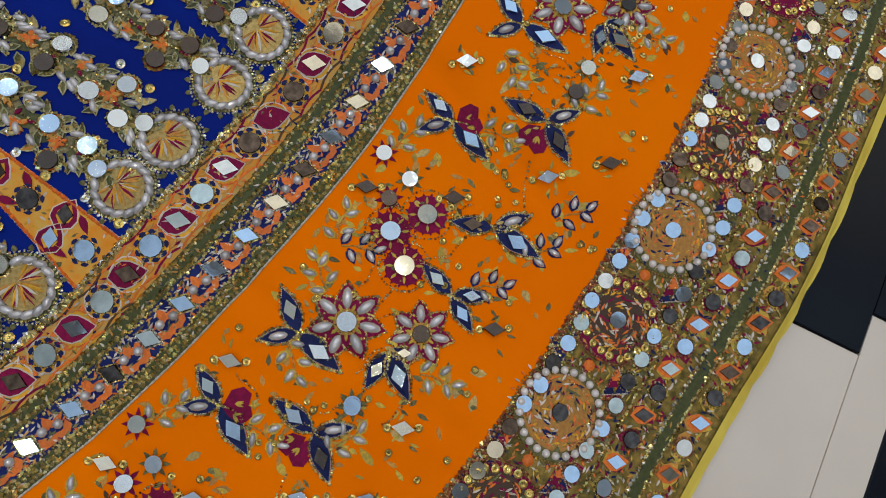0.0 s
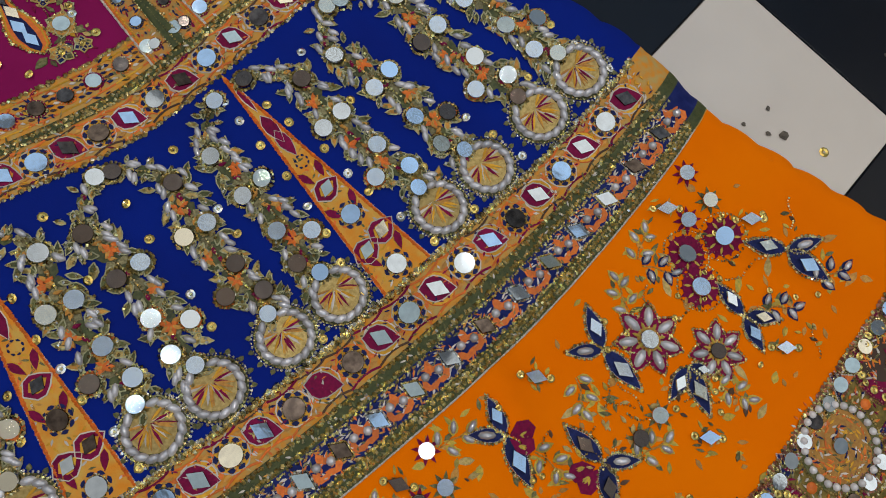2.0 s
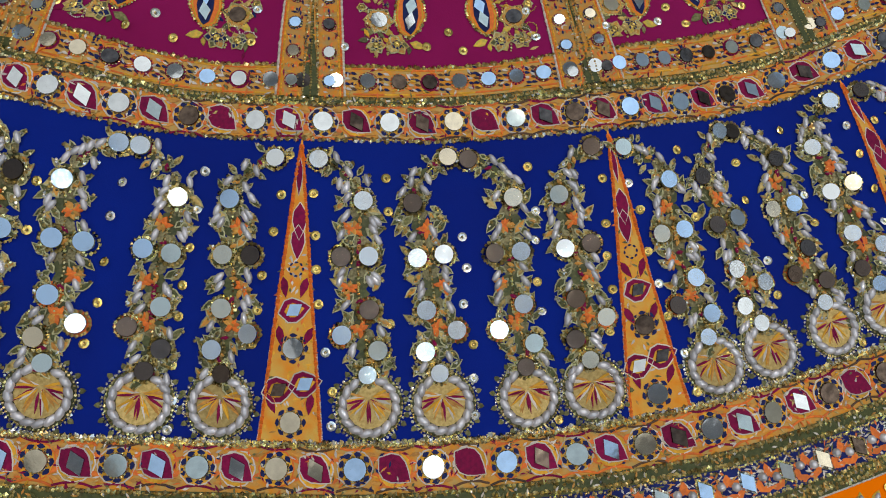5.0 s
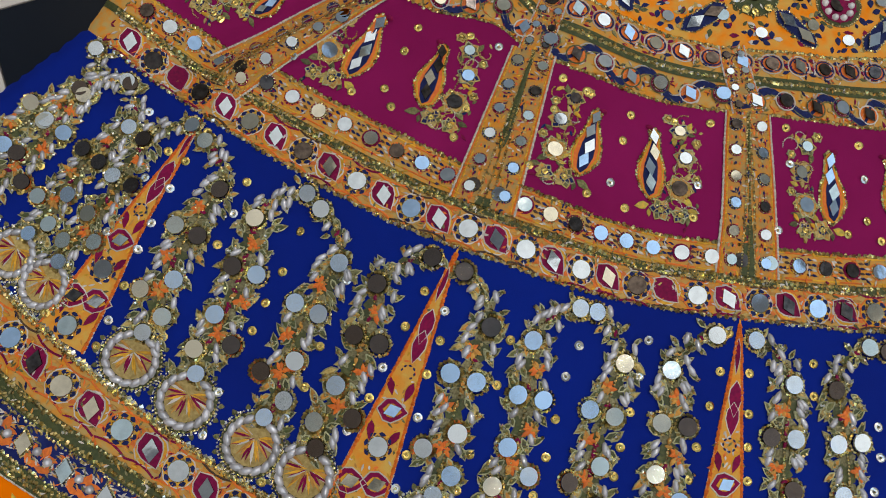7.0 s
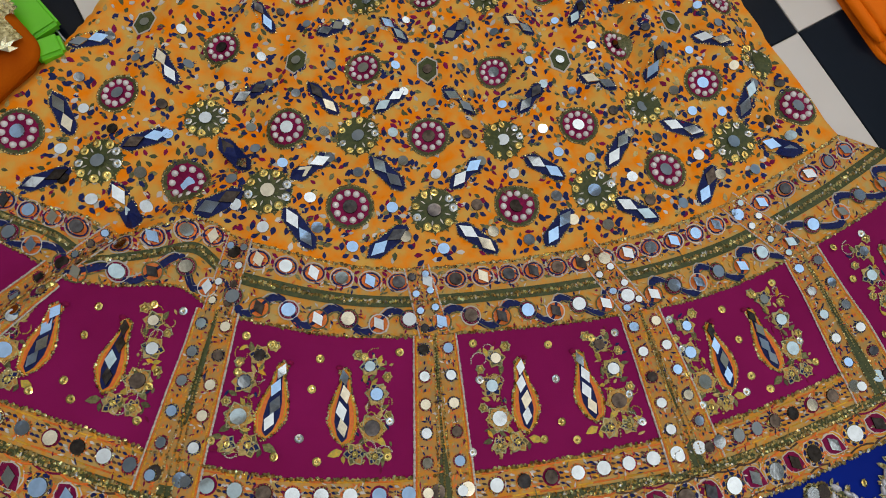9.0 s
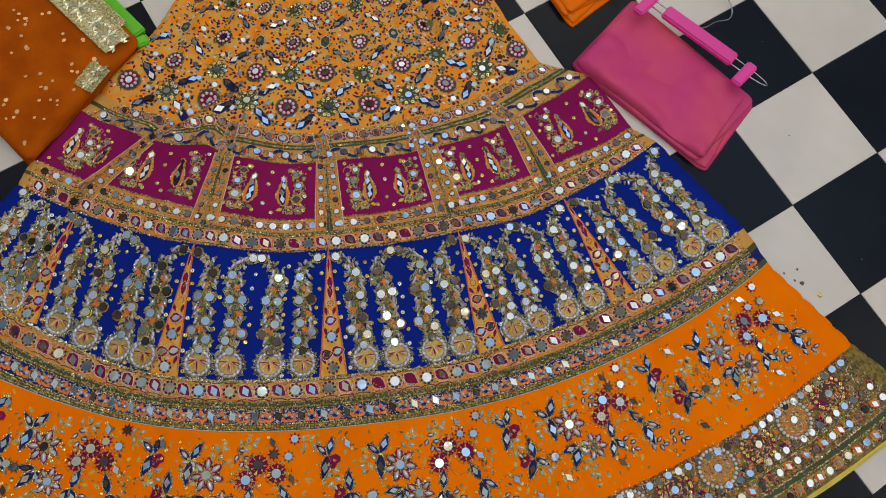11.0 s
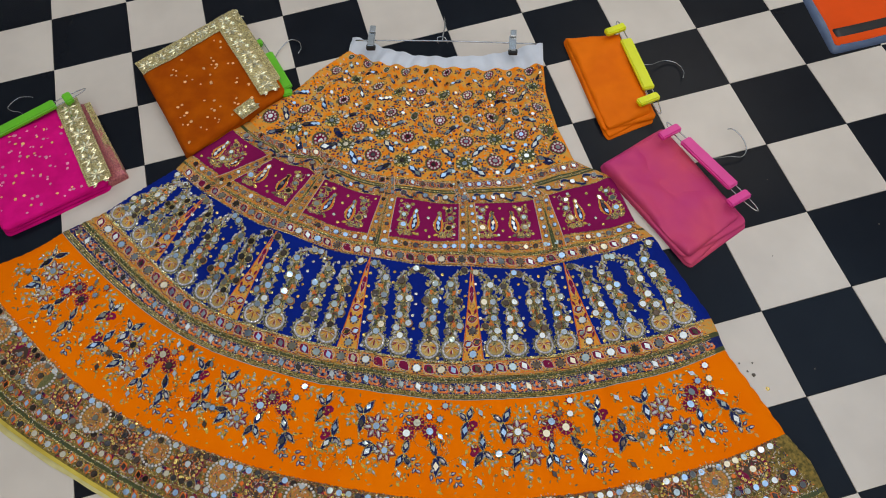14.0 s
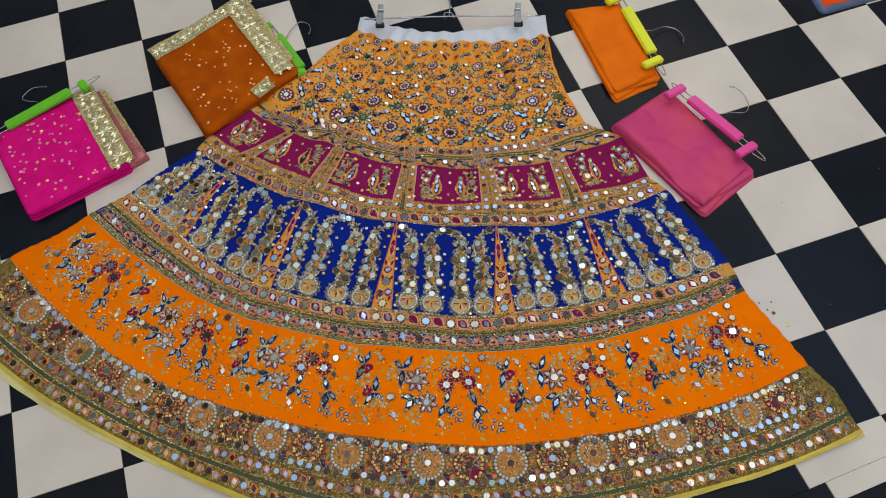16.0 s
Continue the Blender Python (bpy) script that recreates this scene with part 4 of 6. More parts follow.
# ---- magenta band: seams and paisley pairs ----
def seam(k):
    kit = Kit()
    u = (0.140, 0.279, 0.465, 0.657, 0.840)[k]
    top, low = plan(u, 4.0), plan((0.088, 0.285, 0.474, 0.660, 0.836)[k], 6.42)
    mid = plan(u, 5.0)
    for (a, b, w0, w1, n) in ((mid, low, 0.017, 0.024, 12), (top, mid, 0.010, 0.012, 8)):
        L = math.hypot(b[0] - a[0], b[1] - a[1])
        fr = (a[0], a[1], math.atan2(b[1] - a[1], b[0] - a[0]) + math.pi / 2)
        v, f = [], []
        g, xs = n * 5, [-1 + q / 6 for q in range(13)]
        for i in range(g + 1):
            for s in xs:
                p = off(fr, s * (w0 + (w1 - w0) * i / g), L * i / g)
                v.append((p[0], p[1], lift(p[0], p[1]) + 0.0010))
        for i in range(g):
            for q in range(12):
                c = i * 13 + q
                f.append((c, c + 13, c + 14, c + 1))
        kit.add(M_SEAM, v, f)
        for s in (-1, 1):
            kit.beads(M_PALE, [off(fr, s * w0, 0)[:2], off(fr, s * w1, L)[:2]], 0.0008, 0.0012, 0.001, 0.0001)
            m = 6 if n == 12 else 4
            for i in range(m):
                t = (i + 0.5) / m
                c = off(fr, s * (w0 + (w1 - w0) * t) * 0.56, L * t)
                r = 0.0040 if n == 12 else 0.0029
                kit.patch(rng.choice((M_MAROON, M_NAVY)), c, ngon(r * 1.35, 12), 0.0015)
                kit.beads(M_GOLD, ring_line(c, r * 1.15, 14), 0.0006, 0.002, 0.0016)
                kit.plate(pick_mirror(), c, ngon(r, 12), 0.0028)
                for q in (-1, 0, 1):
                    kit.patch(M_ORANGE_THREAD if q else M_NAVY, off(c, q * 0.003, L / m / 2, 90), blade(0.003, 0.0008, 0.0015, n=3), 0.0016)
        for s in (-1, 1):
            for off_ in (0.86, 0.93):
                kit.beads(M_YELLOWTH if off_ < 0.9 else M_ORANGE_THREAD, [off(fr, s * off_ * w0, 0)[:2], off(fr, s * off_ * w1, L)[:2]], 0.0007, 0.0014, 0.001, 0.0001)
        for q in range(230 if n == 12 else 110):
            t = rng.random()
            l = rng.uniform(0.003, 0.006)
            kit.patch(rng.choice((M_YELLOWTH, M_PALE, M_NAVY, M_BROWN, M_ORANGE_THREAD, M_ORANGE_THREAD, M_PALEGOLD, M_MAROON)), off(fr, rng.uniform(-0.84, 0.84) * (w0 + (w1 - w0) * t), L * t, rng.choice((0, 90)) + rng.uniform(-30, 30)), blade(l, 0.0008, l / 2, n=2), 0.0014)
        if n == 12:
            pts = [(0.0006, 0), (-0.0006, 0), (-0.0055, L), (0.0055, L)]
            kit.patch(M_GREEN, fr, pts, 0.0017)
            for s in (-1, 0, 1):
                kit.beads(M_GOLD if s else M_ZARI, [off(fr, s * 0.0006, 0)[:2], off(fr, s * 0.0055, L)[:2]], 0.0008, 0.0022, 0.0018)
    kit.done("seam_strip", BAND["magenta"], "ochre seam strip with small mirrors")


for k in range(5):
    seam(k)


def floret(kit, c, r, core):
    for q in range(6):
        p = off(c, 0, 0, q * 60 + rng.uniform(-10, 10))
        edge = blade(r * 1.15, r * 0.48, n=4)
        kit.patch(rng.choice((M_PALEGOLD, M_NAVY, M_OLIVE, M_OCHRE)), p, edge, 0.0008, 0.0003)
        kit.ribbon(rng.choice((M_PALEGOLD, M_PALEGOLD, M_LEAF_EDGE)), outline(p, edge), 0.0006, 0.0012)
    if core == "mirror":
        kit.patch(M_NAVY, c, ngon(r * 0.72, 9), 0.0012)
        kit.plate(pick_mirror(), c, ngon(r * 0.6, 12), 0.0022)
    elif core == "gold":
        kit.beads(M_GOLD, ring_line(c, r * 0.95, 14), 0.0007, 0.0021, 0.001)
        kit.patch(M_OCHRE, c, ngon(r * 0.9, 12), 0.001)
        kit.plate(pick_mirror(), c, ngon(r * 0.62, 12), 0.0022)
    else:
        kit.patch(M_NAVY, c, ngon(r * 0.5, 8), 0.0012)
        kit.sequin(M_SEQUIN, c, 0.0026, 0.0016)


def paisley(fr, s, k, name="paisley"):
    """A curved paisley of lozenge mirrors with florets on its outer side."""
    kit = Kit()
    mm = 0.001 * k
    body = [(0.5, -27), (5, -24), (3.5, -18), (6.5, -9), (10.5, 2), (11, 12), (6, 22), (-1, 28), (-8, 24), (-10.5, 13), (-9, 2), (-5, -8), (-3.5, -18), (-3, -24)]
    pts = [(s * x * mm, y * mm) for x, y in body]
    if s < 0:
        pts = pts[::-1]
    kit.patch(M_ORANGE_THREAD, fr, pts, 0.0009)
    inner = [(s * x * 0.5 * mm, y * 0.9 * mm) for x, y in body]
    kit.patch(M_NAVY, off(fr, s * 0.5 * mm, 0.6 * mm), inner if s > 0 else inner[::-1], 0.0013)
    kit.ribbon(M_YELLOWTH, outline(fr, [(x * 0.82, y * 0.94) for x, y in pts]), 0.0007, 0.0012)
    kit.beads(M_GOLD, outline(fr, pts), 0.0011, 0.0024, 0.0009)
    for dx, dy, a in ((1, -20, 5.6), (-0.5, -8, 6.2), (1.5, 4, 6.6), (0, 15.5, 6.2)):
        kit.plate(pick_mirror(), off(fr, s * dx * mm, dy * mm, s * 104), lozenge(a * 1.12 * mm, a * 0.60 * mm), 0.0024)
    kit.dome(M_MAROON, off(fr, s * 5 * mm, -27 * mm), 0.003 * k, 0.002 * k, 0.0008)
    for dx, dy, r, core in ((-17, -29, 6.5, "mirror"), (-23, -9, 7.5, "mirror"), (-21, 15, 9.0, "gold"), (-10, 33, 7, "sequin"), (-24, 34, 5.5, "sequin"), (-8, -37, 3.5, "bud"), (-30, -22, 3, "bud"), (-32, 6, 3, "bud")):
        floret(kit, off(fr, s * dx * mm, dy * mm), r * mm, core)
    for dx, dy, a, l in ((-28, 24, 140, 9), (-15, 24, 40, 9), (4, 33, 20, 11), (-14, -20, 100, 8), (-29, 0, 200, 7), (-24, -34, 250, 8), (-32, 30, 170, 8), (-2, 37, 100, 6)):
        kit.patch(M_OLIVE if rng.random() < 0.6 else M_LIME, off(fr, s * dx * mm, dy * mm, a if s > 0 else 180 - a), blade(l * mm, l * 0.27 * mm, l * 0.5 * mm, n=3), 0.0008, 0.0004)
    kit.beads(M_GOLD, [off(fr, s * x * mm, y * mm)[:2] for x, y in ((-1, 28), (-7, 31), (-14, 26), (-17, 34), (-16, 41))], 0.0008, 0.0024, 0.001)
    for q in range(26):
        kit.patch(rng.choice((M_PALEGOLD, M_OLIVE, M_PALEGOLD, M_MAROON, M_NAVY)), off(fr, -s * rng.uniform(12, 34) * mm, rng.uniform(-40, 42) * mm, rng.uniform(0, 360)), blade(rng.uniform(3, 6.5) * mm, 1.0 * mm, n=3), 0.0006)
    for q in range(9):
        e = off(fr, -s * rng.uniform(14, 32) * mm, rng.uniform(-38, 40) * mm)
        r, a0, sg = rng.uniform(1.8, 3.2) * mm, rng.uniform(0, 6.28), rng.choice((-1, 1))
        kit.beads(rng.choice((M_PALEGOLD, M_PALE, M_LIME)), [off(e, r * (1 + 0.25 * j) * math.cos(a0 + sg * j * 0.6), r * (1 + 0.25 * j) * math.sin(a0 + sg * j * 0.6))[:2] for j in range(8)], 0.0005, 0.0014, 0.0009, 0.0001)
    for q in range(12):
        kit.patch(rng.choice((M_LIME, M_YELLOWTH, M_PALEGOLD, M_OLIVE)), off(fr, -s * rng.uniform(13, 32) * mm, rng.uniform(-38, 40) * mm, rng.uniform(0, 360)), blade(rng.uniform(4, 8) * mm, 1.5 * mm, n=3), 0.0011, 0.0004)
    kit.beads(M_ZARI, [off(fr, s * x * mm, y * mm)[:2] for x, y in ((-14, -22), (-18, -2), (-17, 8))], 0.0006, 0.002, 0.001)
    kit.done(name, BAND["magenta"])


kit = Kit()
for t0, t1 in zip((-0.09,) + SEAM_TOP, SEAM_TOP + (1.02,)):
    for f, s in ((0.36, 1), (0.645, -1)):
        u = t0 + (t1 - t0) * f
        if 0.02 < u < 0.985:
            c = spot(u, 5.5)
            paisley(c, s, depth(5.5) / 0.100)
    for f, dv in ((0.16, 0.1), (0.5, 0.16), (0.5, 0.42), (0.5, 0.74), (0.84, 0.12), (0.16, 0.85), (0.84, 0.85), (0.30, 0.12), (0.70, 0.13), (0.17, 0.36), (0.83, 0.62), (0.42, 0.86), (0.57, 0.87)):
        u = t0 + (t1 - t0) * (f + rng.uniform(-0.012, 0.012))
        if 0.012 < u < 0.988:
            kit.sequin(M_SEQUIN if rng.random() < 0.7 else M_SEQUIN_S, spot(u, 5 + dv + rng.uniform(-0.02, 0.02)), 0.0034)
kit.done("sequin_scatter", BAND["magenta"], kind="stuff")
paisley(spot(0.081, 5.53, -20), 1, depth(5.5) / 0.100 * 0.66)
kit = Kit()
for q in range(5200):
    l = rng.uniform(0.003, 0.0065)
    kit.patch(rng.choice((M_PALE, M_PALEGOLD, M_MAROON, M_NAVY, M_ORANGE_THREAD, M_OCHRE, M_OLIVE)), spot(rng.uniform(0.004, 0.996), rng.uniform(10.02, 10.92), rng.uniform(0, 180)), blade(l, rng.uniform(0.0006, 0.0011), l / 2, n=2), 0.0007)
kit.done("hem_stitching", BAND["hem"], kind="stuff")


# ---- orange band: scattered stitches between the flowers ----
kit = Kit()
for q in range(170):
    c = spot(rng.uniform(0.015, 0.985), 9.5 + rng.gauss(0, 0.17))
    kind = rng.random()
    for j in range(rng.randrange(2, 6)):
        p = off(c, rng.gauss(0, 0.007), rng.gauss(0, 0.007), rng.uniform(0, 360))
        if kind < 0.35:
            kit.sequin(M_SEQUIN, p, 0.0024, 0.001)
        else:
            l = rng.uniform(0.004, 0.009)
            kit.patch(rng.choice((M_LIME, M_OLIVE, M_BROWN, M_PALEGOLD)), p, blade(l, l * 0.22, n=3), 0.0009, 0.0004)
    if kind > 0.6:
        e = off(c, 0, 0, rng.uniform(0, 360))
        kit.beads(M_GOLD, [off(e, 0.004 * j, 0.002 * math.sin(j))[:2] for j in range(7)], 0.0007, 0.0022, 0.0008)
kit.done("stitch_scatter", BAND["orange"], kind="stuff")


# ---- orange band: flower clusters ----
def star_flower(c, r, n, parent):
    kit = Kit()
    for q in range(n):
        p = off(c, 0, 0, 360 * q / n + 13)
        kit.patch(M_MAROON, p, blade(r, r * 0.30, n=5), 0.0008, 0.0004)
        kit.beads(M_GOLD, outline(p, blade(r * 1.04, r * 0.33, n=5)), 0.0009, 0.0021, 0.0008)
        kit.dome(M_PEARL, off(p, r * 0.60, 0), r * 0.28, r * 0.135, 0.0012, n=9)
        kit.dome(M_LIME, off(off(c, 0, 0, 360 * (q + 0.5) / n + 13), r * 0.33, 0), r * 0.16, r * 0.05, 0.001, n=6)
    kit.patch(M_OCHRE, c, ngon(r * 0.34, 12), 0.0011)
    kit.done("star_flower", parent)
    mirror_object(c, r * 0.25, parent)


def round_flower(kit, c, r, parent):
    for q in range(16):
        kit.patch(M_MAROON, off(c, 0, 0, 22.5 * q), blade(r * rng.uniform(0.9, 1.05), r * 0.2, n=3), 0.0008, 0.0002)
    kit.patch(M_MAROON, c, ngon(r * 0.84, 16), 0.001)
    for q in range(8):
        kit.patch(M_LIME, off(c, 0, 0, 45 * q + 9), blade(r * 0.35, r * 0.06, -r * 0.45, n=3), 0.0014)
    mirror_object(c, r * 0.42, parent)


def leaf_spray(c, leaves, maroon, parent):
    """Navy leaves set with a lozenge mirror or a pearl, gold edged, springing from one point."""
    kit = Kit()
    for a, l, gem in leaves:
        l *= 1.2
        p = off(c, 0.002, 0, a)
        kit.patch(M_NAVY, p, blade(l, l * 0.185, n=6), 0.0008, 0.0003)
        kit.beads(M_PALE, outline(p, blade(l, l * 0.185, n=6)), 0.00035, 0.0013, 0.0008, 0.0001)
        kit.beads(M_GOLD, outline(p, blade(l * 1.06, l * 0.22, n=6)), 0.0011, 0.0023, 0.0006)
        g = off(p, l * 0.5, 0)
        if gem:
            mirror_object(off(g, 0, 0, rng.uniform(-8, 8)), l * 0.225, parent, "lozenge")
        else:
            kit.dome(M_PEARL, g, l * 0.24, l * 0.11, 0.0011, n=8)
    for a in maroon:
        p = off(c, 0, 0, a)
        kit.patch(M_MAROON, p, [(0.004, 0), (0.012, -0.007), (0.020, -0.006), (0.023, 0.0), (0.019, 0.006), (0.011, 0.006)], 0.0009, 0.0004)
        for q in range(3):
            kit.patch(M_LIME, off(p, 0.011, 0.002, rng.uniform(-30, 60)), blade(0.006, 0.0009, n=3), 0.0014)
    kit.done("leaf_spray", parent)


def pearl_spray(kit, c, a, leaf):
    kit.beads(M_OCHRE, [off(off(c, 0, 0, a), s, 0.001 * math.sin(s * 300))[:2] for s in (-0.012, -0.004, 0.004, 0.011)], 0.0007, 0.0012, 0.0003, 0.0001)
    for dx, dy, t in ((-0.010, -0.006, -35), (-0.005, 0.0065, 35), (0.003, -0.007, -30), (0.008, 0.005, 30), (0.014, -0.001, 0)):
        p = off(off(c, 0, 0, a), dx, dy, t + 90 * (1 if dy > 0 else -1) * 0.3)
        kit.patch(leaf, p, blade(0.0125, 0.0036, 0.0062, n=4), 0.0006)
        kit.dome(M_PEARL, p, 0.0046, 0.0022, 0.0010, n=7)
    for q in range(9):
        kit.patch(rng.choice((M_LIME, M_LIME, M_OLIVE, M_OCHRE)), off(c, rng.uniform(-0.013, 0.013), rng.uniform(-0.013, 0.013), rng.uniform(0, 360)), blade(rng.uniform(0.006, 0.011), 0.0018, n=3), 0.0004)


OB = BAND["orange"]
for base in (-0.118, 0.0512, 0.2135, 0.376, 0.5473, 0.7174, 0.8994):
    ok = lambda du: 0.012 < base + du < 0.988
    at = lambda du, v: spot(base + du, v)
    if ok(0.0):
        star_flower(at(0.0, 9.35), 0.0265, 7, OB)
    if ok(0.0165):
        star_flower(at(0.0165, 9.585), 0.0225, 7, OB)
    kit = Kit()
    any_round = False
    for du, v in ((0.0452, 9.265), (0.0618, 9.338), (0.0357, 9.385)):
        if ok(du):
            round_flower(kit, at(du, v), 0.0165, OB)
            kit.beads(M_GOLD, ring_line(at(du, v), 0.0178, 22), 0.0008, 0.0026, 0.0007)
            any_round = True
    if any_round:
        kit.done("round_flower", OB)
    for du, v, leaves, maroon in (
            (-0.019, 9.245, ((-62, 0.027, 1), (-140, 0.022, 0), (92, 0.031, 1)), ()),
            (0.001, 9.530, ((172, 0.024, 1), (118, 0.030, 1), (60, 0.018, 1)), ()),
            (0.0365, 9.590, ((-79, 0.025, 1), (55, 0.023, 1), (115, 0.024, 1)), ()),
            (0.0725, 9.575, ((-116, 0.026, 1), (88, 0.032, 1), (35, 0.024, 0)), ()),
            (0.1054, 9.215, ((-75, 0.024, 1), (-138, 0.022, 0), (106, 0.031, 1)), (25, 62)),
            (0.1260, 9.520, ((-92, 0.028, 1), (120, 0.028, 1), (40, 0.022, 0)), (168, 205))):
        if ok(du):
            leaf_spray(at(du, v), leaves, maroon, OB)
    kit = Kit()
    for du, v, a, m in ((0.0349, 9.10, -20, M_LIME), (0.0300, 9.215, 60, M_NAVY), (0.0090, 9.165, -60, M_LIME), (0.0978, 9.80, 40, M_NAVY), (0.0764, 9.775, 30, M_NAVY), (0.0065, 9.735, 70, M_LIME),
                        (-0.036, 9.62, 15, M_LIME), (0.0510, 9.69, 50, M_NAVY), (0.089, 9.10, 10, M_LIME), (0.112, 9.40, 80, M_LIME), (0.142, 9.30, 120, M_LIME)):
        if ok(du):
            pearl_spray(kit, at(du, v), a, m)
    for du, v in ((0.0564, 9.09), (0.0754, 9.383), (0.1246, 9.818), (-0.0475, 9.134), (-0.0168, 9.745), (0.106, 9.64), (0.037, 9.79)):
        if ok(du):
            c = at(du, v)
            mirror_object(off(c, 0, 0, 60 + rng.uniform(-15, 15)), 0.0078, OB, "lozenge")
            for q in (-1, 1):
                kit.sequin(M_SEQUIN, off(c, q * 0.0065, q * 0.008), 0.003)
            for q in range(6):
                kit.patch(rng.choice((M_LIME, M_OLIVE)), off(c, rng.uniform(-0.011, 0.011), rng.uniform(-0.011, 0.011), rng.uniform(0, 360)), blade(0.007, 0.0011, n=3), 0.0006)
    for du, v in ((-0.0237, 9.555), (0.0758, 9.065), (0.0714, 9.205), (0.1456, 9.56), (0.058, 9.185)):
        if ok(du):
            c = at(du, v)
            for q in range(8):
                kit.patch(M_OLIVE if v > 9.19 else M_MAROON, off(c, 0, 0, q * 45), blade(0.0105, 0.0017, n=3), 0.0007)
            mirror_object(c, 0.0056, OB)
    line = [(0.040, 9.40), (0.052, 9.50), (0.0625, 9.50), (0.071, 9.56)], [(0.0, 9.36), (0.012, 9.40), (0.0357, 9.41)], [(0.108, 9.55), (0.094, 9.60), (0.084, 9.66)], [(-0.019, 9.25), (-0.009, 9.27), (0.0, 9.33)]
    for pts in line:
        if ok(pts[0][0]) and ok(pts[-1][0]):
            kit.beads(M_GOLD, [plan(base + a, b) for a, b in pts], 0.0009, 0.0027, 0.0006)
    for q in range(24):
        du = rng.uniform(-0.05, 0.118)
        if ok(du):
            kit.sequin(M_SEQUIN, at(du, rng.uniform(9.06, 9.94)), 0.0026)
    for q in range(26):
        du = rng.uniform(-0.05, 0.118)
        if ok(du):
            kit.patch(rng.choice((M_LIME, M_LIME, M_PALEGOLD, M_OCHRE)), spot(base + du, rng.uniform(9.08, 9.92), rng.uniform(0, 360)), blade(rng.uniform(0.009, 0.016), 0.0028, n=4), 0.0003)
    for q in range(90):
        du = rng.uniform(-0.05, 0.118)
        if ok(du):
            kit.patch(rng.choice((M_LIME, M_OLIVE, M_OCHRE, M_OCHRE)), spot(base + du, rng.uniform(9.05, 9.95), rng.uniform(0, 360)), blade(rng.uniform(0.005, 0.010), 0.0017, n=3), 0.0004)
    if kit.v:
        kit.done("pearl_spray", OB, kind="stuff")

# ---- hem ----
HB = BAND["hem"]
for k in range(24):
    u = 0.9569 - 0.0421 * k
    if u < 0.012:
        continue
    kit = Kit()
    c = spot(u, 10.215)
    pearl = k % 2 == 1
    R = 0.0300 if pearl else 0.0282
    kit.patch(M_MAROON if not pearl else M_OLIVE, c, ngon(R * 1.08, 24), 0.0005)
    kit.patch(M_OCHRE if pearl else M_BROWN, c, ngon(R * 0.86, 20), 0.0008)
    for q in range(150):
        rr, a = R * 0.8 * math.sqrt(rng.random()), rng.uniform(0, 360)
        p = off(off(c, 0, 0, a), rr, 0, rng.choice((90, 90, 60, 20)) + rng.uniform(-25, 25))
        l = rng.uniform(0.003, 0.0075)
        kit.patch(rng.choice((M_ORANGE_THREAD, M_ORANGE_THREAD, M_OLIVE, M_YELLOWTH, M_PALE, M_NAVY if pearl else M_MAROON)), p, blade(l, 0.0008, l / 2, n=3), 0.0011)
    for rr in ((0.74, 1.12) if pearl else (0.72, 1.05, 1.13)):
        kit.beads(M_GOLD if rr < 1 else (M_ROSEBEAD if not pearl else M_ZARI), ring_line(c, R * rr, 30), 0.0007, 0.0023, 0.0008)
    if pearl:
        for q in range(26):
            kit.dome(M_PEARL_W, off(off(c, 0, 0, 360 * q / 26), R * 0.95, 0), 0.0029, 0.0029, 0.0014, n=8)
        for q in range(36):
            kit.patch(M_PALE if q % 2 else M_ORANGE_THREAD, off(off(c, 0, 0, 10 * q), R * 1.22, 0), blade(0.004, 0.0008, 0.002, n=3), 0.0008)
    else:
        for q in range(22):
            kit.sequin(M_SEQUIN, off(off(c, 0, 0, 360 * q / 22 + rng.uniform(-4, 4)), R * rng.uniform(0.84, 0.98), 0), 0.0031, 0.0014)
    kit.plate(pick_mirror(), c, ngon(0.0058, 15), 0.0024)
    kit.done("medallion", HB, "pearl ringed medallion" if pearl else "sequin ringed medallion")
kit = Kit()
for k in range(24):
    u = 0.9359 - 0.0421 * k
    if u < 0.01:
        continue
    c = spot(u, 10.215)
    kit.dome(M_ORANGE_THREAD, c, 0.0042, 0.0042, 0.0006, 0.0014, n=9)
    for sy in (-1, 1):
        b = off(c, 0, sy * 0.0215)
        for q, m in enumerate((M_NAVY, M_MAROON, M_ORANGE_THREAD, M_NAVY)):
            dx = (-0.0055, 0.0, 0.0055, 0.0)[q]
            dy = (0.0, 0.0, 0.0, sy * 0.0075)[q]
            s = 0.0058
            kit.patch(m, off(b, dx, dy), [(s, sy * -s * 0.6), (-s, sy * -s * 0.6), (0, sy * s * 0.7)] if sy > 0 else [(-s, s * 0.6), (s, s * 0.6), (0, -s * 0.7)], 0.0009)
        kit.beads(M_PALE, [off(b, -0.012, -sy * 0.004)[:2], off(b, 0, sy * 0.012)[:2], off(b, 0.012, -sy * 0.004)[:2]], 0.0005, 0.0013, 0.001, 0.0001)
kit.done("triangle_fill", HB, kind="stuff")


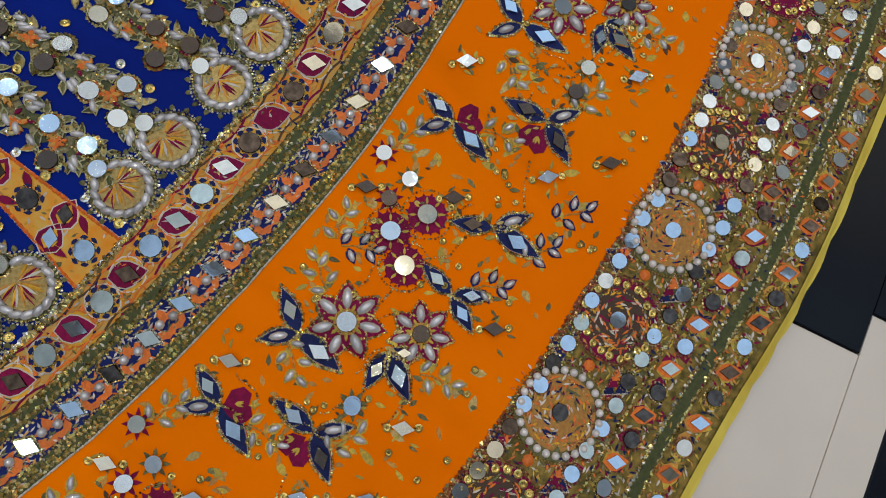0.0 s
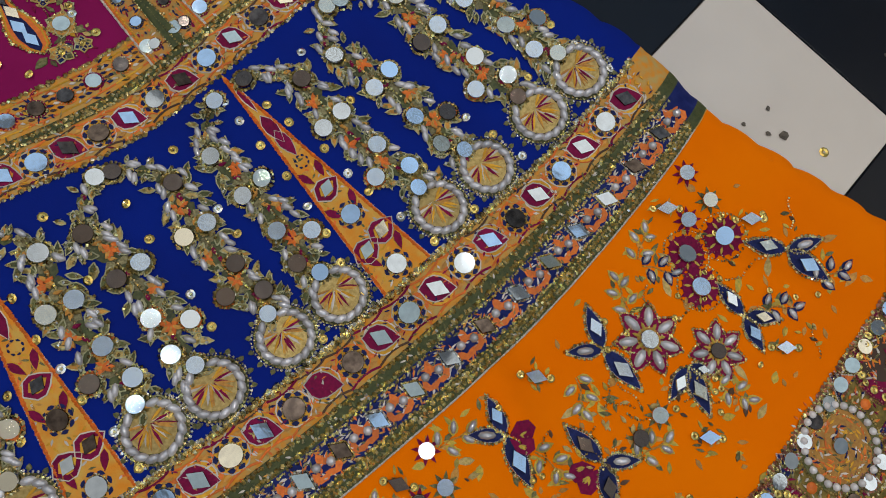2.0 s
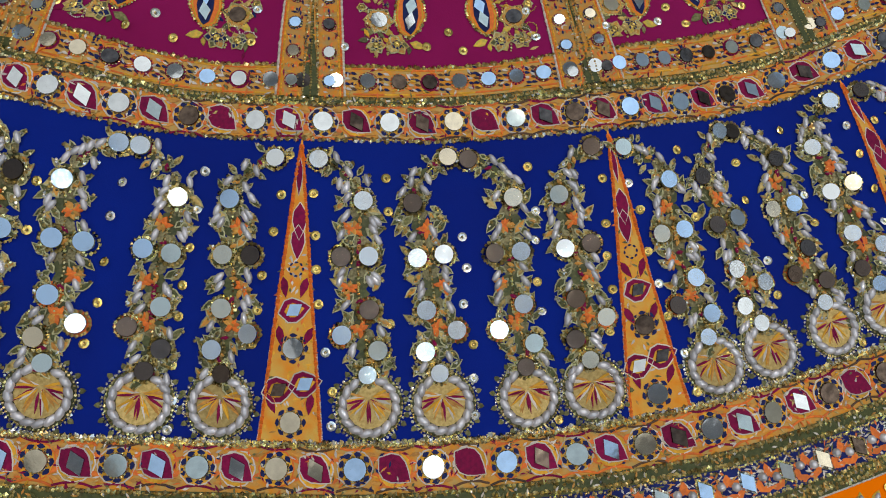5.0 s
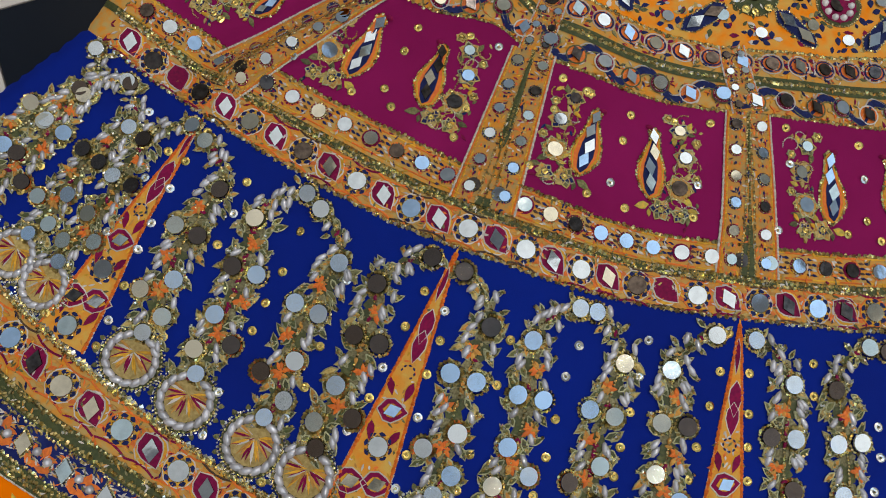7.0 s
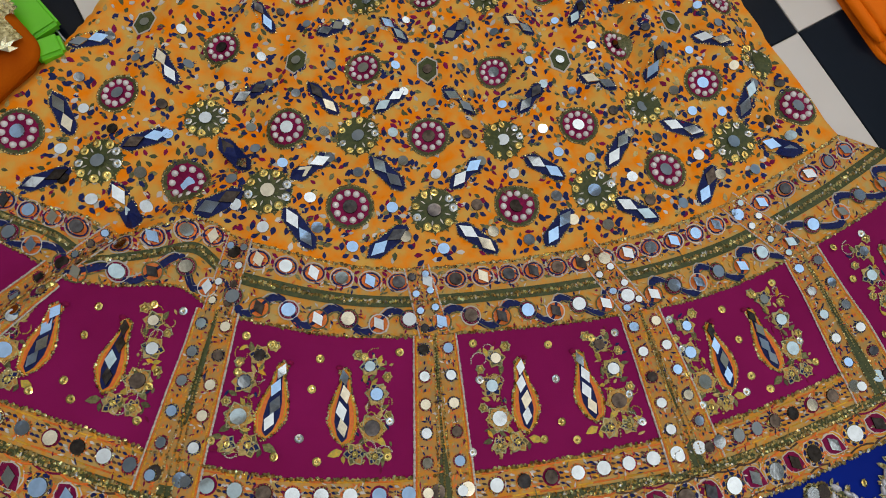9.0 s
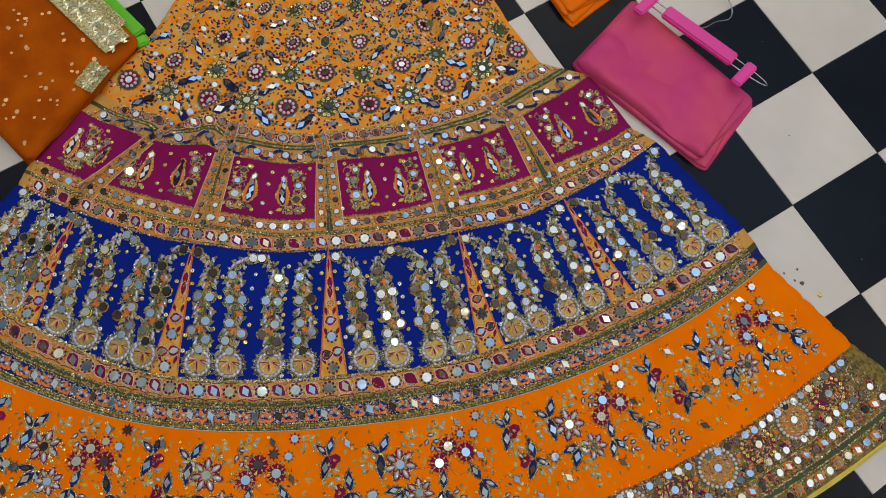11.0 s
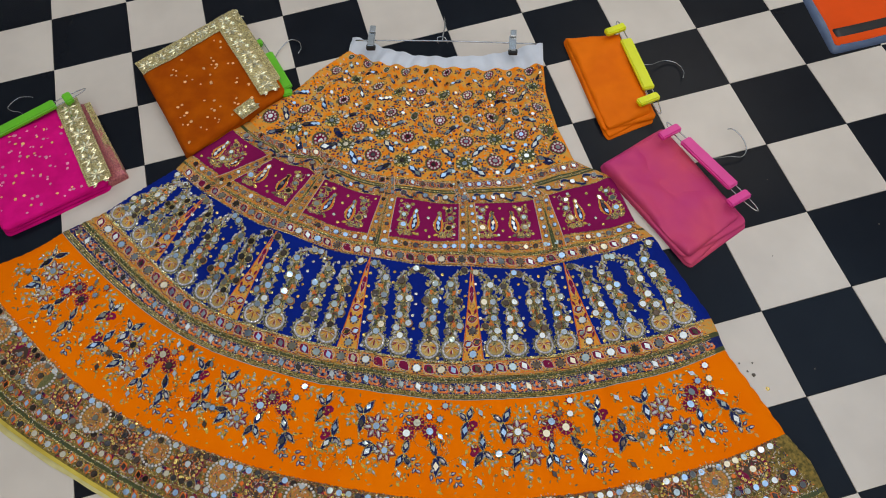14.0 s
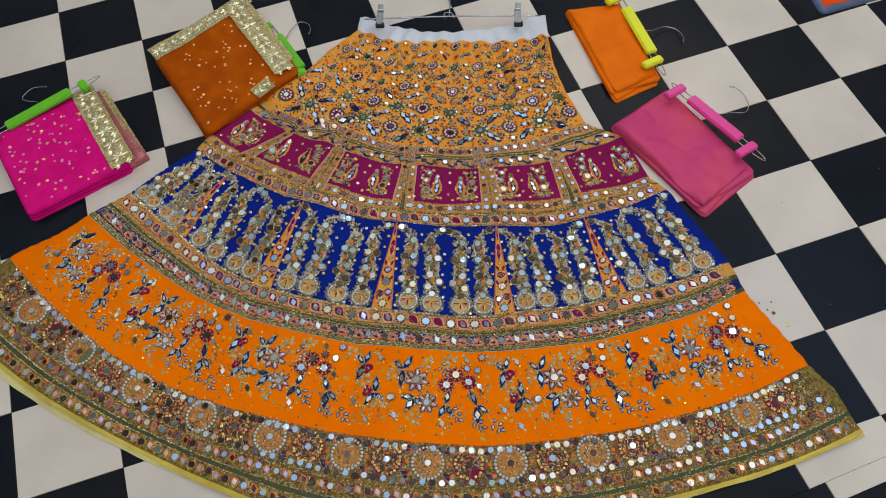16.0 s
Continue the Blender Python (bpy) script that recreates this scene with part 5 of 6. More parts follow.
def hem_row(v, pitch, r, lozenges, ground, name="mirror_border"):
    kit = Kit()
    n = int(arc_len(v) / pitch)
    for k in range(n):
        c = spot(0.008 + 0.984 * (k + 0.5) / n, v + rng.uniform(-0.01, 0.01))
        for m in ground:
            kit.patch(m, off(c, rng.uniform(-0.003, 0.003), rng.uniform(-0.002, 0.002), rng.uniform(0, 180)), blade(r * 3.0, r * 1.0, r * 1.5, n=4), 0.0005 + 0.0002 * ground.index(m))
        if lozenges and k % 2:
            kit.patch(M_ORANGE_THREAD, off(c, 0, 0, 55), blade(r * 3.2, r * 1.05, r * 1.6, n=4), 0.001)
            kit.plate(pick_mirror(), off(c, 0, 0, 60 + rng.uniform(-8, 8)), lozenge(r * 1.15, r * 0.78), 0.0022)
        else:
            kit.beads(M_ROSEBEAD if rng.random() < 0.5 else M_GOLD, ring_line(c, r * 1.18, 14), 0.0008, 0.0024, 0.0008)
            kit.plate(pick_mirror(5.0), off(c, 0, 0, rng.uniform(0, 90)), ngon(r * 0.94, 14), 0.0022)
        for q in range(4):
            kit.patch(rng.choice((M_OLIVE, M_LIME, M_PALE, M_MAROON, M_NAVY)), off(c, pitch * rng.uniform(0.3, 0.7), r * rng.uniform(-1.2, 1.2), rng.uniform(0, 180)), blade(0.005, 0.0008, 0.0025, n=3), 0.0009)
    kit.done(name, HB, kind="stuff")


hem_row(10.055, 0.0178, 0.0060, False, (M_OLIVE,))
hem_row(10.425, 0.0182, 0.0058, False, (M_MAROON, M_OLIVE))
hem_row(10.585, 0.0182, 0.0060, True, (M_LIME, M_MAROON))
hem_row(10.845, 0.0195, 0.0062, True, (M_OCHRE, M_LIME))
kit = Kit()
for q in range(10000):
    v = 10.02 + 0.9 * rng.random()
    if 10.685 < v < 10.77:
        continue
    l = rng.uniform(0.003, 0.007)
    kit.patch(rng.choice((M_OLIVE, M_LIME, M_LIME, M_BROWN, M_ZARI_CLOTH, M_PALE, M_PALE, M_MAROON, M_NAVY, M_ORANGE_THREAD)), spot(rng.uniform(0.004, 0.996), v, rng.choice((0, 90, 45)) + rng.uniform(-30, 30)), blade(l, rng.uniform(0.0006, 0.0011), l / 2, n=2), 0.0004)
kit.done("print_stitching", HB, kind="stuff")


# ---- yoke ----
YB = BAND["yoke"]


def pearl_rosette(c, k):
    kit = Kit()
    kit.patch(M_OLIVE, c, ngon(0.0190 * k, 18), 0.0005)
    kit.patch(M_GREEN, c, ngon(0.0172 * k, 18), 0.0007)
    kit.patch(M_MAROON, c, ngon(0.0150 * k, 16), 0.0011)
    for q in range(10):
        kit.patch(M_MAROON, off(c, 0, 0, 36 * q + 18), blade(0.0165 * k, 0.0022 * k, n=3), 0.0012)
        kit.dome(M_PEARL_W, off(off(c, 0, 0, 36 * q), 0.0112 * k, 0), 0.0028 * k, 0.0028 * k, 0.0014, n=8)
    kit.beads(M_GOLD, ring_line(c, 0.0183 * k, 26), 0.0008, 0.0024, 0.0008)
    kit.plate(pick_mirror(), c, ngon(0.0056 * k, 14), 0.0026)
    kit.done("pearl_rosette", YB)


def sequin_rosette(c, k):
    kit = Kit()
    for q in range(12):
        kit.patch(M_LEAF, off(c, 0, 0, 30 * q), blade(0.0215 * k, 0.004 * k, n=3), 0.0006)
    kit.patch(M_GREEN, c, ngon(0.0186 * k, 18), 0.0008)
    for q in range(9):
        kit.sequin(M_SEQUIN if q % 4 else M_SEQUIN_S, off(off(c, 0, 0, 40 * q + rng.uniform(-8, 8)), 0.0150 * k, 0), 0.0034 * k, 0.0016)
        kit.patch(M_PALE, off(off(c, 0, 0, 40 * q + 20), 0.0085 * k, 0), blade(0.005 * k, 0.0007, n=3), 0.0012)
    kit.beads(M_GOLD, ring_line(c, 0.0182 * k, 26), 0.0008, 0.0026, 0.0008)
    kit.plate(pick_mirror(), c, ngon(0.0055 * k, 14), 0.0026)
    kit.done("sequin_rosette", YB)


def hex_bud(c, k):
    kit = Kit()
    h = [(0.0105 * k * x, 0.0135 * k * y) for x, y in ((0, -1), (-0.85, -0.5), (-0.85, 0.5), (0, 1), (0.85, 0.5), (0.85, -0.5))]
    kit.patch(M_PALE, c, [(x * 1.15, y * 1.15) for x, y in h][::-1], 0.0006)
    kit.patch(M_GREEN, c, h[::-1], 0.0009)
    kit.plate(pick_mirror(), c, ngon(0.0048 * k, 12), 0.0022)
    kit.done("hexagon_bud", YB)


def mirror_leaf(c, turn, k):
    kit = Kit()
    pts = [(0.0175 * k, -0.002), (0.012 * k, -0.0058 * k), (-0.012 * k, -0.0058 * k), (-0.0185 * k, 0.0), (-0.012 * k, 0.0058 * k), (0.012 * k, 0.0058 * k), (0.0175 * k, 0.002)]
    p = off(c, 0, 0, turn)
    kit.patch(M_NAVY, p, pts, 0.0008)
    kit.beads(M_GOLD, outline(p, pts), 0.0008, 0.0024, 0.0008)
    for dx in (-0.0075, 0.0075):
        kit.plate(pick_mirror(), off(p, dx * k, 0, rng.uniform(-8, 8)), lozenge(0.0078 * k, 0.0042 * k), 0.0023)
    kit.done("mirror_leaf", YB)


ROWS_V = (1.14, 1.72, 2.38, 2.99, 3.57)
kit = Kit()
for col in range(-1, 11):
    for row, v in enumerate(ROWS_V):
        u = 0.079 + 0.0975 * col + 0.012 * (row - 3)
        k = min(1.12, 0.70 + 0.10 * row)
        odd = col % 2
        if 0.03 + fold_u(v) < u < 0.972:
            c = spot(u, v)
            if odd == 0 and row in (0, 2):
                hex_bud(c, k)
            elif (row % 2 == 0) == bool(odd):
                pearl_rosette(c, k)
            elif odd == 0 and row in (1, 3):
                pearl_rosette(c, k * 0.86)
            else:
                sequin_rosette(c, k)
        for half in (0, 1):
            vv = v + (0.30 if row < 4 else 0.24)
            uu = u + 0.049
            if half == 0 and 0.03 + fold_u(vv) < uu < 0.972 and vv < 3.88:
                mirror_leaf(spot(uu, vv), (42 if (col + row) % 2 == 0 else -42), min(1.25, k * 1.2))
        for du, dv in ((0.049, -0.02), (0.012, 0.30), (-0.03, 0.2)):
            if 0.03 < u + du < 0.975 and 1.05 < v + dv < 3.9:
                c = spot(u + du, v + dv)
                kit.plate(pick_mirror(), c, ngon(0.0046 * k, 12), 0.0016)
                for q in (-1, 1):
                    kit.patch(M_NAVY, off(c, q * 0.008 * k, 0.001, 90), blade(0.007 * k, 0.0022 * k, 0.0035 * k, n=4), 0.0007)
                    kit.patch(M_NAVY, off(c, q * 0.004 * k, 0.008 * k, q * 30), blade(0.006 * k, 0.0018 * k, 0.003 * k, n=4), 0.0007)
for q in range(3400):
    l = rng.uniform(0.004, 0.0085)
    v = rng.uniform(1.6, 3.97) if q % 4 else rng.uniform(1.03, 3.97)
    kit.patch(rng.choice((M_OLIVE, M_PALEGOLD, M_GREEN, M_NAVY, M_NAVY, M_PALE, M_MAROON)), spot(rng.uniform(fold_u(v) + 0.012, 0.99), v, rng.uniform(0, 360)), blade(l, l * 0.28, l / 2, n=3), 0.0004)
kit.done("print_stitching", YB, kind="stuff")


# ---- folded cloths, hangers and small things on the floor ----
M_RUST = material("rust_net", (0.50, 0.095, 0.0), 0.8, noise_scale=22, second=(0.38, 0.062, 0.0), bump=0.35, bump_scale=420, spec=0.08)
M_PINK = material("hot_pink_net", (0.84, 0.006, 0.24), 0.8, noise_scale=22, second=(0.70, 0.004, 0.19), bump=0.35, bump_scale=420, spec=0.08)
M_SATIN_O = material("orange_crepe", (0.95, 0.19, 0.0), 0.6, noise_scale=14, second=(0.85, 0.155, 0.0), bump=0.2, bump_scale=600, spec=0.12)
M_SATIN_R = material("rose_satin", (0.60, 0.045, 0.19), 0.5, noise_scale=6, second=(0.74, 0.085, 0.15), bump=0.15, bump_scale=500, spec=0.2)
M_LACE = material("gold_lace", (0.78, 0.66, 0.34), 0.35, 0.55, noise_scale=260, second=(0.34, 0.26, 0.09), bump=0.9, bump_scale=420)
M_LACE_STITCH = material("gold_lace_thread", (1.0, 0.93, 0.66), 0.25, 0.8, noise_scale=500, second=(0.86, 0.74, 0.42), island=0.4)
M_LACE_PINK = material("pink_gold_lace", (0.66, 0.22, 0.20), 0.4, 0.5, noise_scale=260, second=(0.40, 0.10, 0.12), bump=0.9, bump_scale=420)
M_PINK_SEQUIN = material("pink_sequin", (0.95, 0.30, 0.48), 0.6, 0.0, island=0.3, spec=0.2)
M_PL_GREEN = material("green_plastic", (0.16, 0.62, 0.015), 0.3, noise_scale=20, vary=0.1)
M_PL_YELLOW = material("neon_yellow_plastic", (0.86, 0.88, 0.004), 0.3, noise_scale=20, vary=0.08)
M_PL_PINK = material("pink_plastic", (0.86, 0.045, 0.33), 0.3, noise_scale=20, vary=0.08)
M_WIRE = material("steel_wire", (0.55, 0.56, 0.57), 0.25, 1.0, noise_scale=120, vary=0.25)
M_CHROME = material("chrome_clip", (0.72, 0.74, 0.76), 0.14, 1.0, noise_scale=120, vary=0.15)
M_RUBBER = material("black_rubber", (0.02, 0.02, 0.02), 0.6, noise_scale=60, vary=0.4)
M_CARD = material("red_orange_card", (0.88, 0.085, 0.004), 0.45, noise_scale=8, vary=0.12, spec=0.12)
M_SLEEVE = material("clear_sleeve_edge", (0.10, 0.14, 0.24), 0.25, noise_scale=15, vary=0.2)
M_BLACKPRINT = material("black_print", (0.012, 0.012, 0.014), 0.35, noise_scale=15, vary=0.3)
M_CRUMB = material("dry_crumb", (0.16, 0.13, 0.10), 0.9, noise_scale=300, vary=0.4)
M_DARK_RED = material("dark_red_plain", (0.06, 0.012, 0.012), 0.7, noise_scale=20, vary=0.3)


def lerp2(c, u, v):
    """Plan place in a quad: u from corner 0 to 3, v from corner 0 to 1."""
    x = (c[0][0] * (1 - u) + c[3][0] * u) * (1 - v) + (c[1][0] * (1 - u) + c[2][0] * u) * v
    y = (c[0][1] * (1 - u) + c[3][1] * u) * (1 - v) + (c[1][1] * (1 - u) + c[2][1] * u) * v
    return x, y


def cloth_z(c, u, v, z0, t, seed, bulge):
    x, y = lerp2(c, u, v)
    e = min(u, 1 - u, v, 1 - v) / 0.07
    r = 1.0 if e >= 1 else math.sqrt(max(0.0, 1 - (1 - e) ** 2))
    w = bulge * (0.006 * noise.noise((x * 9 + seed, y * 9, seed)) + 0.0022 * noise.noise((x * 28, y * 28 + seed, 1.0)) + 0.004 * math.sin(3.0 * u + 2.0 * v + seed) * u)
    return z0 + (t + w) * r


def corner_round(a, b, r=0.06):
    """The unit square with its corners rounded off."""
    da, db = max(0.0, r - min(a, 1 - a)), max(0.0, r - min(b, 1 - b))
    if da and db:
        g = 1 - max(da, db) / math.hypot(da, db)
        a += (da if a < 0.5 else -da) * g
        b += (db if b < 0.5 else -db) * g
    return a, b


def fold_sheet(name, c, z0, t, mat, parent, seed, bulge=1.0, n=34, label=""):
    """One folded thickness of cloth: a soft sheet with rolled edges down to z0."""
    v, f = [], []
    for j in range(n + 1):
        for i in range(n + 1):
            a, b = i / n, j / n
            # crowd the rows near the rims so the roll is round
            a, b = a - 0.09 * math.sin(2 * math.pi * a), b - 0.09 * math.sin(2 * math.pi * b)
            a, b = corner_round(a, b)
            x, y = lerp2(c, a, b)
            k = 0.0035 * noise.noise((x * 6 + seed * 3, y * 6, 2.0))
            v.append((x + k, y - k, cloth_z(c, a, b, z0, t, seed, bulge)))
    for j in range(n):
        for i in range(n):
            a = j * (n + 1) + i
            f.append((a, a + n + 1, a + n + 2, a + 1))
    rim = [i for i in range(n + 1)] + [j * (n + 1) + n for j in range(1, n + 1)] + [n * (n + 1) + i for i in range(n - 1, -1, -1)] + [j * (n + 1) for j in range(n - 1, 0, -1)]
    o = len(v)
    v += [(v[i][0], v[i][1], z0 - 0.001) for i in rim]
    for k in range(len(rim)):
        q = (k + 1) % len(rim)
        f.append((rim[k], rim[q], o + q, o + k))
    return mesh_object(name, v, f, mat, parent, label, smooth=True)


def inset(c, a, b, d, e):
    """A quad inside c: the fractions cut at its four sides (u low, u high, v low, v high)."""
    return [lerp2(c, a, d), lerp2(c, a, 1 - e), lerp2(c, 1 - b, 1 - e), lerp2(c, 1 - b, d)]


def lace(name, c, line, width, z_of, mat, parent, seed):
    """A worked lace strip along a line of (u, v) in the quad, with raised leaf stitches."""
    v, f = [], []
    n = 60
    P = []
    for k in range(n + 1):
        s = k / n * (len(line) - 1)
        i = min(int(s), len(line) - 2)
        w = s - i
        P.append((line[i][0] + (line[i + 1][0] - line[i][0]) * w, line[i][1] + (line[i + 1][1] - line[i][1]) * w))
    X = [lerp2(c, *p) for p in P]
    T = []
    for k in range(n + 1):
        a, b = X[max(0, k - 1)], X[min(n, k + 1)]
        d = math.hypot(b[0] - a[0], b[1] - a[1])
        T.append(((b[0] - a[0]) / d, (b[1] - a[1]) / d))
    m = 6
    for k in range(n + 1):
        for q in range(m + 1):
            s = (q / m - 0.5) * width * (1 + 0.03 * math.sin(k * 1.7))
            x, y = X[k][0] - T[k][1] * s, X[k][1] + T[k][0] * s
            v.append((x, y, z_of(x, y) + 0.0022 + 0.0006 * ((k + q) % 2)))
    for k in range(n):
        for q in range(m):
            a = k * (m + 1) + q
            f.append((a, a + 1, a + m + 2, a + m + 1))
    base = mesh_object(name, v, f, mat, parent, smooth=False)
    # raised stitches: stars of leaves down the middle, bars along both edges
    sv, sf = [], []
    def stitch(x, y, ang, l, w):
        o = len(sv)
        ca, sa = math.cos(ang), math.sin(ang)
        z = z_of(x, y) + 0.0024
        for dx, dy, dz in ((0, 0, 0), (l * 0.5, -w, 0), (l, 0, 0), (l * 0.5, w, 0), (l * 0.5, 0, 0.0022)):
            sv.append((x + dx * ca - dy * sa, y + dx * sa + dy * ca, z + dz))
        sf.extend([(o, o + 1, o + 4), (o + 1, o + 2, o + 4), (o + 2, o + 3, o + 4), (o + 3, o, o + 4)])
    L = sum(math.hypot(b[0] - a[0], b[1] - a[1]) for a, b in zip(X[:-1], X[1:]))
    cnt = max(2, int(L / (width * 0.82)))
    for k in range(cnt):
        i = int((k + 0.5) / cnt * n)
        ang0 = math.atan2(T[i][1], T[i][0])
        for q in range(8):
            stitch(X[i][0], X[i][1], ang0 + q * math.pi / 4, width * 0.40, width * 0.075)
        j = min(n, int((k + 1.0) / cnt * n))
        for q in (-1, 1):
            for r in range(3):
                stitch(X[j][0] - T[j][1] * q * width * 0.12, X[j][1] + T[j][0] * q * width * 0.12, math.atan2(T[j][1], T[j][0]) + q * (math.pi / 2 + (r - 1) * 0.6), width * 0.28, width * 0.06)
    steps = int(L / 0.0042)
    for k in range(steps):
        i = int(k / steps * n)
        for q in (-0.47, -0.40, 0.40, 0.47):
            x, y = X[i][0] - T[i][1] * q * width + T[i][0] * (k / steps * n - i) * L / n, X[i][1] + T[i][0] * q * width + T[i][1] * (k / steps * n - i) * L / n
            stitch(x, y, math.atan2(T[i][1], T[i][0]) + 0.5 * (1 if q > 0 else -1), 0.0048, 0.0013)
    mesh_object("lace_stitching", sv, sf, M_LACE_STITCH if mat is M_LACE else M_LACE_PINK, base)
    return base


def bevel_box(name, cx, cy, cz, sx, sy, sz, ang, mat, parent, bev=0.002, tilt=0.0):
    bm = bmesh.new()
    bmesh.ops.create_cube(bm, size=1.0)
    bmesh.ops.scale(bm, vec=(sx, sy, sz), verts=bm.verts)
    bmesh.ops.bevel(bm, geom=bm.edges[:], offset=bev, segments=3, affect="EDGES")
    bmesh.ops.transform(bm, matrix=Matrix.Translation((cx, cy, cz)) @ Matrix.Rotation(ang, 4, "Z") @ Matrix.Rotation(tilt, 4, "Y"), verts=bm.verts)
    me = bpy.data.meshes.new(name)
    bm.to_mesh(me)
    bm.free()
    me.materials.append(mat)
    me.polygons.foreach_set("use_smooth", [False] * len(me.polygons))
    ob = new(name, me)
    ob.parent = parent
    return ob


def wire(name, pts, r, mat, parent, n=8, sub=6):
    """A round wire along a smooth line through pts."""
    P = []
    for i in range(len(pts) - 1):
        p0, p1, p2, p3 = (Vector(pts[max(0, i - 1)]), Vector(pts[i]), Vector(pts[i + 1]), Vector(pts[min(len(pts) - 1, i + 2)]))
        for k in range(sub):
            t = k / sub
            P.append(0.5 * (2 * p1 + (p2 - p0) * t + (2 * p0 - 5 * p1 + 4 * p2 - p3) * t * t + (3 * p1 - p0 - 3 * p2 + p3) * t ** 3))
    P.append(Vector(pts[-1]))
    v, f = [], []
    for i, p in enumerate(P):
        d = (P[min(len(P) - 1, i + 1)] - P[max(0, i - 1)]).normalized()
        a = d.orthogonal().normalized() if i == 0 else (a_old - d * a_old.dot(d)).normalized()
        a_old = a
        b = d.cross(a)
        for k in range(n):
            t = 2 * math.pi * k / n
            v.append(tuple(p + (a * math.cos(t) + b * math.sin(t)) * r))
    for i in range(len(P) - 1):
        for k in range(n):
            f.append((i * n + k, i * n + (k + 1) % n, (i + 1) * n + (k + 1) % n, (i + 1) * n + k))
    f += [tuple(range(n - 1, -1, -1)), tuple((len(P) - 1) * n + k for k in range(n))]
    return mesh_object(name, v, f, mat, parent, smooth=True)


def clip_hanger(a, b, hook, z, mat, label, bar=(0.17, 0.83), clip_in=(0.0, 0.0), clip_len=0.05):
    """A clip hanger from end clip a to end clip b, its hook lying on the floor; clip_in points over the cloth."""
    root = tagged(new("clip_hanger"), label, "hanger", "clip hangers")
    root.location = (0, 0, 0)
    dx, dy = b[0] - a[0], b[1] - a[1]
    L = math.hypot(dx, dy)
    ang = math.atan2(dy, dx)
    at = lambda s, o=0.0: (a[0] + dx * s - dy / L * o, a[1] + dy * s + dx / L * o)
    m = (bar[0] + bar[1]) / 2
    c = at(m)
    bevel_box("bar", c[0], c[1], z, L * (bar[1] - bar[0]), 0.029, 0.012, ang, mat, root, 0.003)
    rods = []
    for o in (-0.007, 0.007):
        p, q = at(-0.05, o), at(1.06, o)
        rods.append([(p[0], p[1], z - 0.002), (q[0], q[1], z - 0.002)])
    wire("rod", [rods[0][0], rods[0][1], (rods[1][1][0], rods[1][1][1], z - 0.002), rods[1][0], rods[0][0]], 0.0013, M_WIRE, root, 6, 6)
    for s in (0.0, 1.0):
        e = at(s)
        cl = bevel_box("clip", e[0] + clip_in[0] * clip_len * 0.3, e[1] + clip_in[1] * clip_len * 0.3, z + 0.005, 0.021, clip_len, 0.013, math.atan2(clip_in[1], clip_in[0]) - math.pi / 2, mat, root, 0.003)
    wire("hook", hook, 0.0013, M_WIRE, root)
    return root


def stole(quad, t, mat, label, seed, layers=3):
    root = tagged(new("folded_stole"), label, "stole", "folded stoles")
    for k in range(layers):
        fold_sheet("fold", inset(quad, 0.004 * k, 0.016 * (k % 2), 0.01 * (k % 2), 0.012 * k * (1 if k % 2 else 0.4)), k * t / layers, t / layers, mat, root, seed + k, 0.6 if k < layers - 1 else 1.0)
    return root


def spangle(parent, quad, z0, t, seed, count, mats, keep):
    kit_v, kit_f, kit_m = [], [], []
    r = random.Random(seed)
    for _ in range(count):
        u, v = r.uniform(0.05, 0.95), r.uniform(0.05, 0.95)
        if not keep(u, v):
            continue
        x, y = lerp2(quad, u, v)
        z = cloth_z(quad, u, v, z0, t, seed_of[parent.name], 1.0) + 0.0012
        rad = r.uniform(0.0022, 0.0042)
        tx, ty = r.gauss(0, 0.15), r.gauss(0, 0.15)
        o = len(kit_v)
        for k in range(8):
            a = 2 * math.pi * k / 8
            dx, dy = rad * math.cos(a), rad * math.sin(a)
            kit_v.append((x + dx, y + dy, z + tx * dx + ty * dy))
        kit_f.append(tuple(o + k for k in range(8)))
        kit_m.append(r.randrange(len(mats)))
    ob = mesh_object("spangle_scatter", kit_v, kit_f, list(mats), parent, "scattered gold spangles", index=kit_m)
    ob["kind"] = "stuff"


seed_of = {}
# rust stole with gold lace
QR = [(-1.405, 0.918), (-1.318, 0.583), (-1.056, 0.703), (-1.132, 1.026)]
rust = stole(QR, 0.034, M_RUST, "folded rust orange net stole with wide gold lace border", 3.0)
seed_of[rust.name] = 5.0
zr = lambda x, y: surface_z(QR, x, y, 0.034 * 2 / 3, 0.034 / 3, 5.0)


def surface_z(c, x, y, z0, t, seed):
    # inverse of lerp2 by a few steps
    u = v = 0.5
    for _ in range(6):
        px, py = lerp2(c, u, v)
        e = 1e-3
        ax, ay = lerp2(c, u + e, v)
        bx, by = lerp2(c, u, v + e)
        j11, j21, j12, j22 = (ax - px) / e, (ay - py) / e, (bx - px) / e, (by - py) / e
        det = j11 * j22 - j12 * j21
        u += (j22 * (x - px) - j12 * (y - py)) / det
        v += (-j21 * (x - px) + j11 * (y - py)) / det
    uu, vv = min(0.97, max(0.03, u)), min(0.97, max(0.03, v))
    return cloth_z(c, uu, vv, z0, t, seed, 1.0)


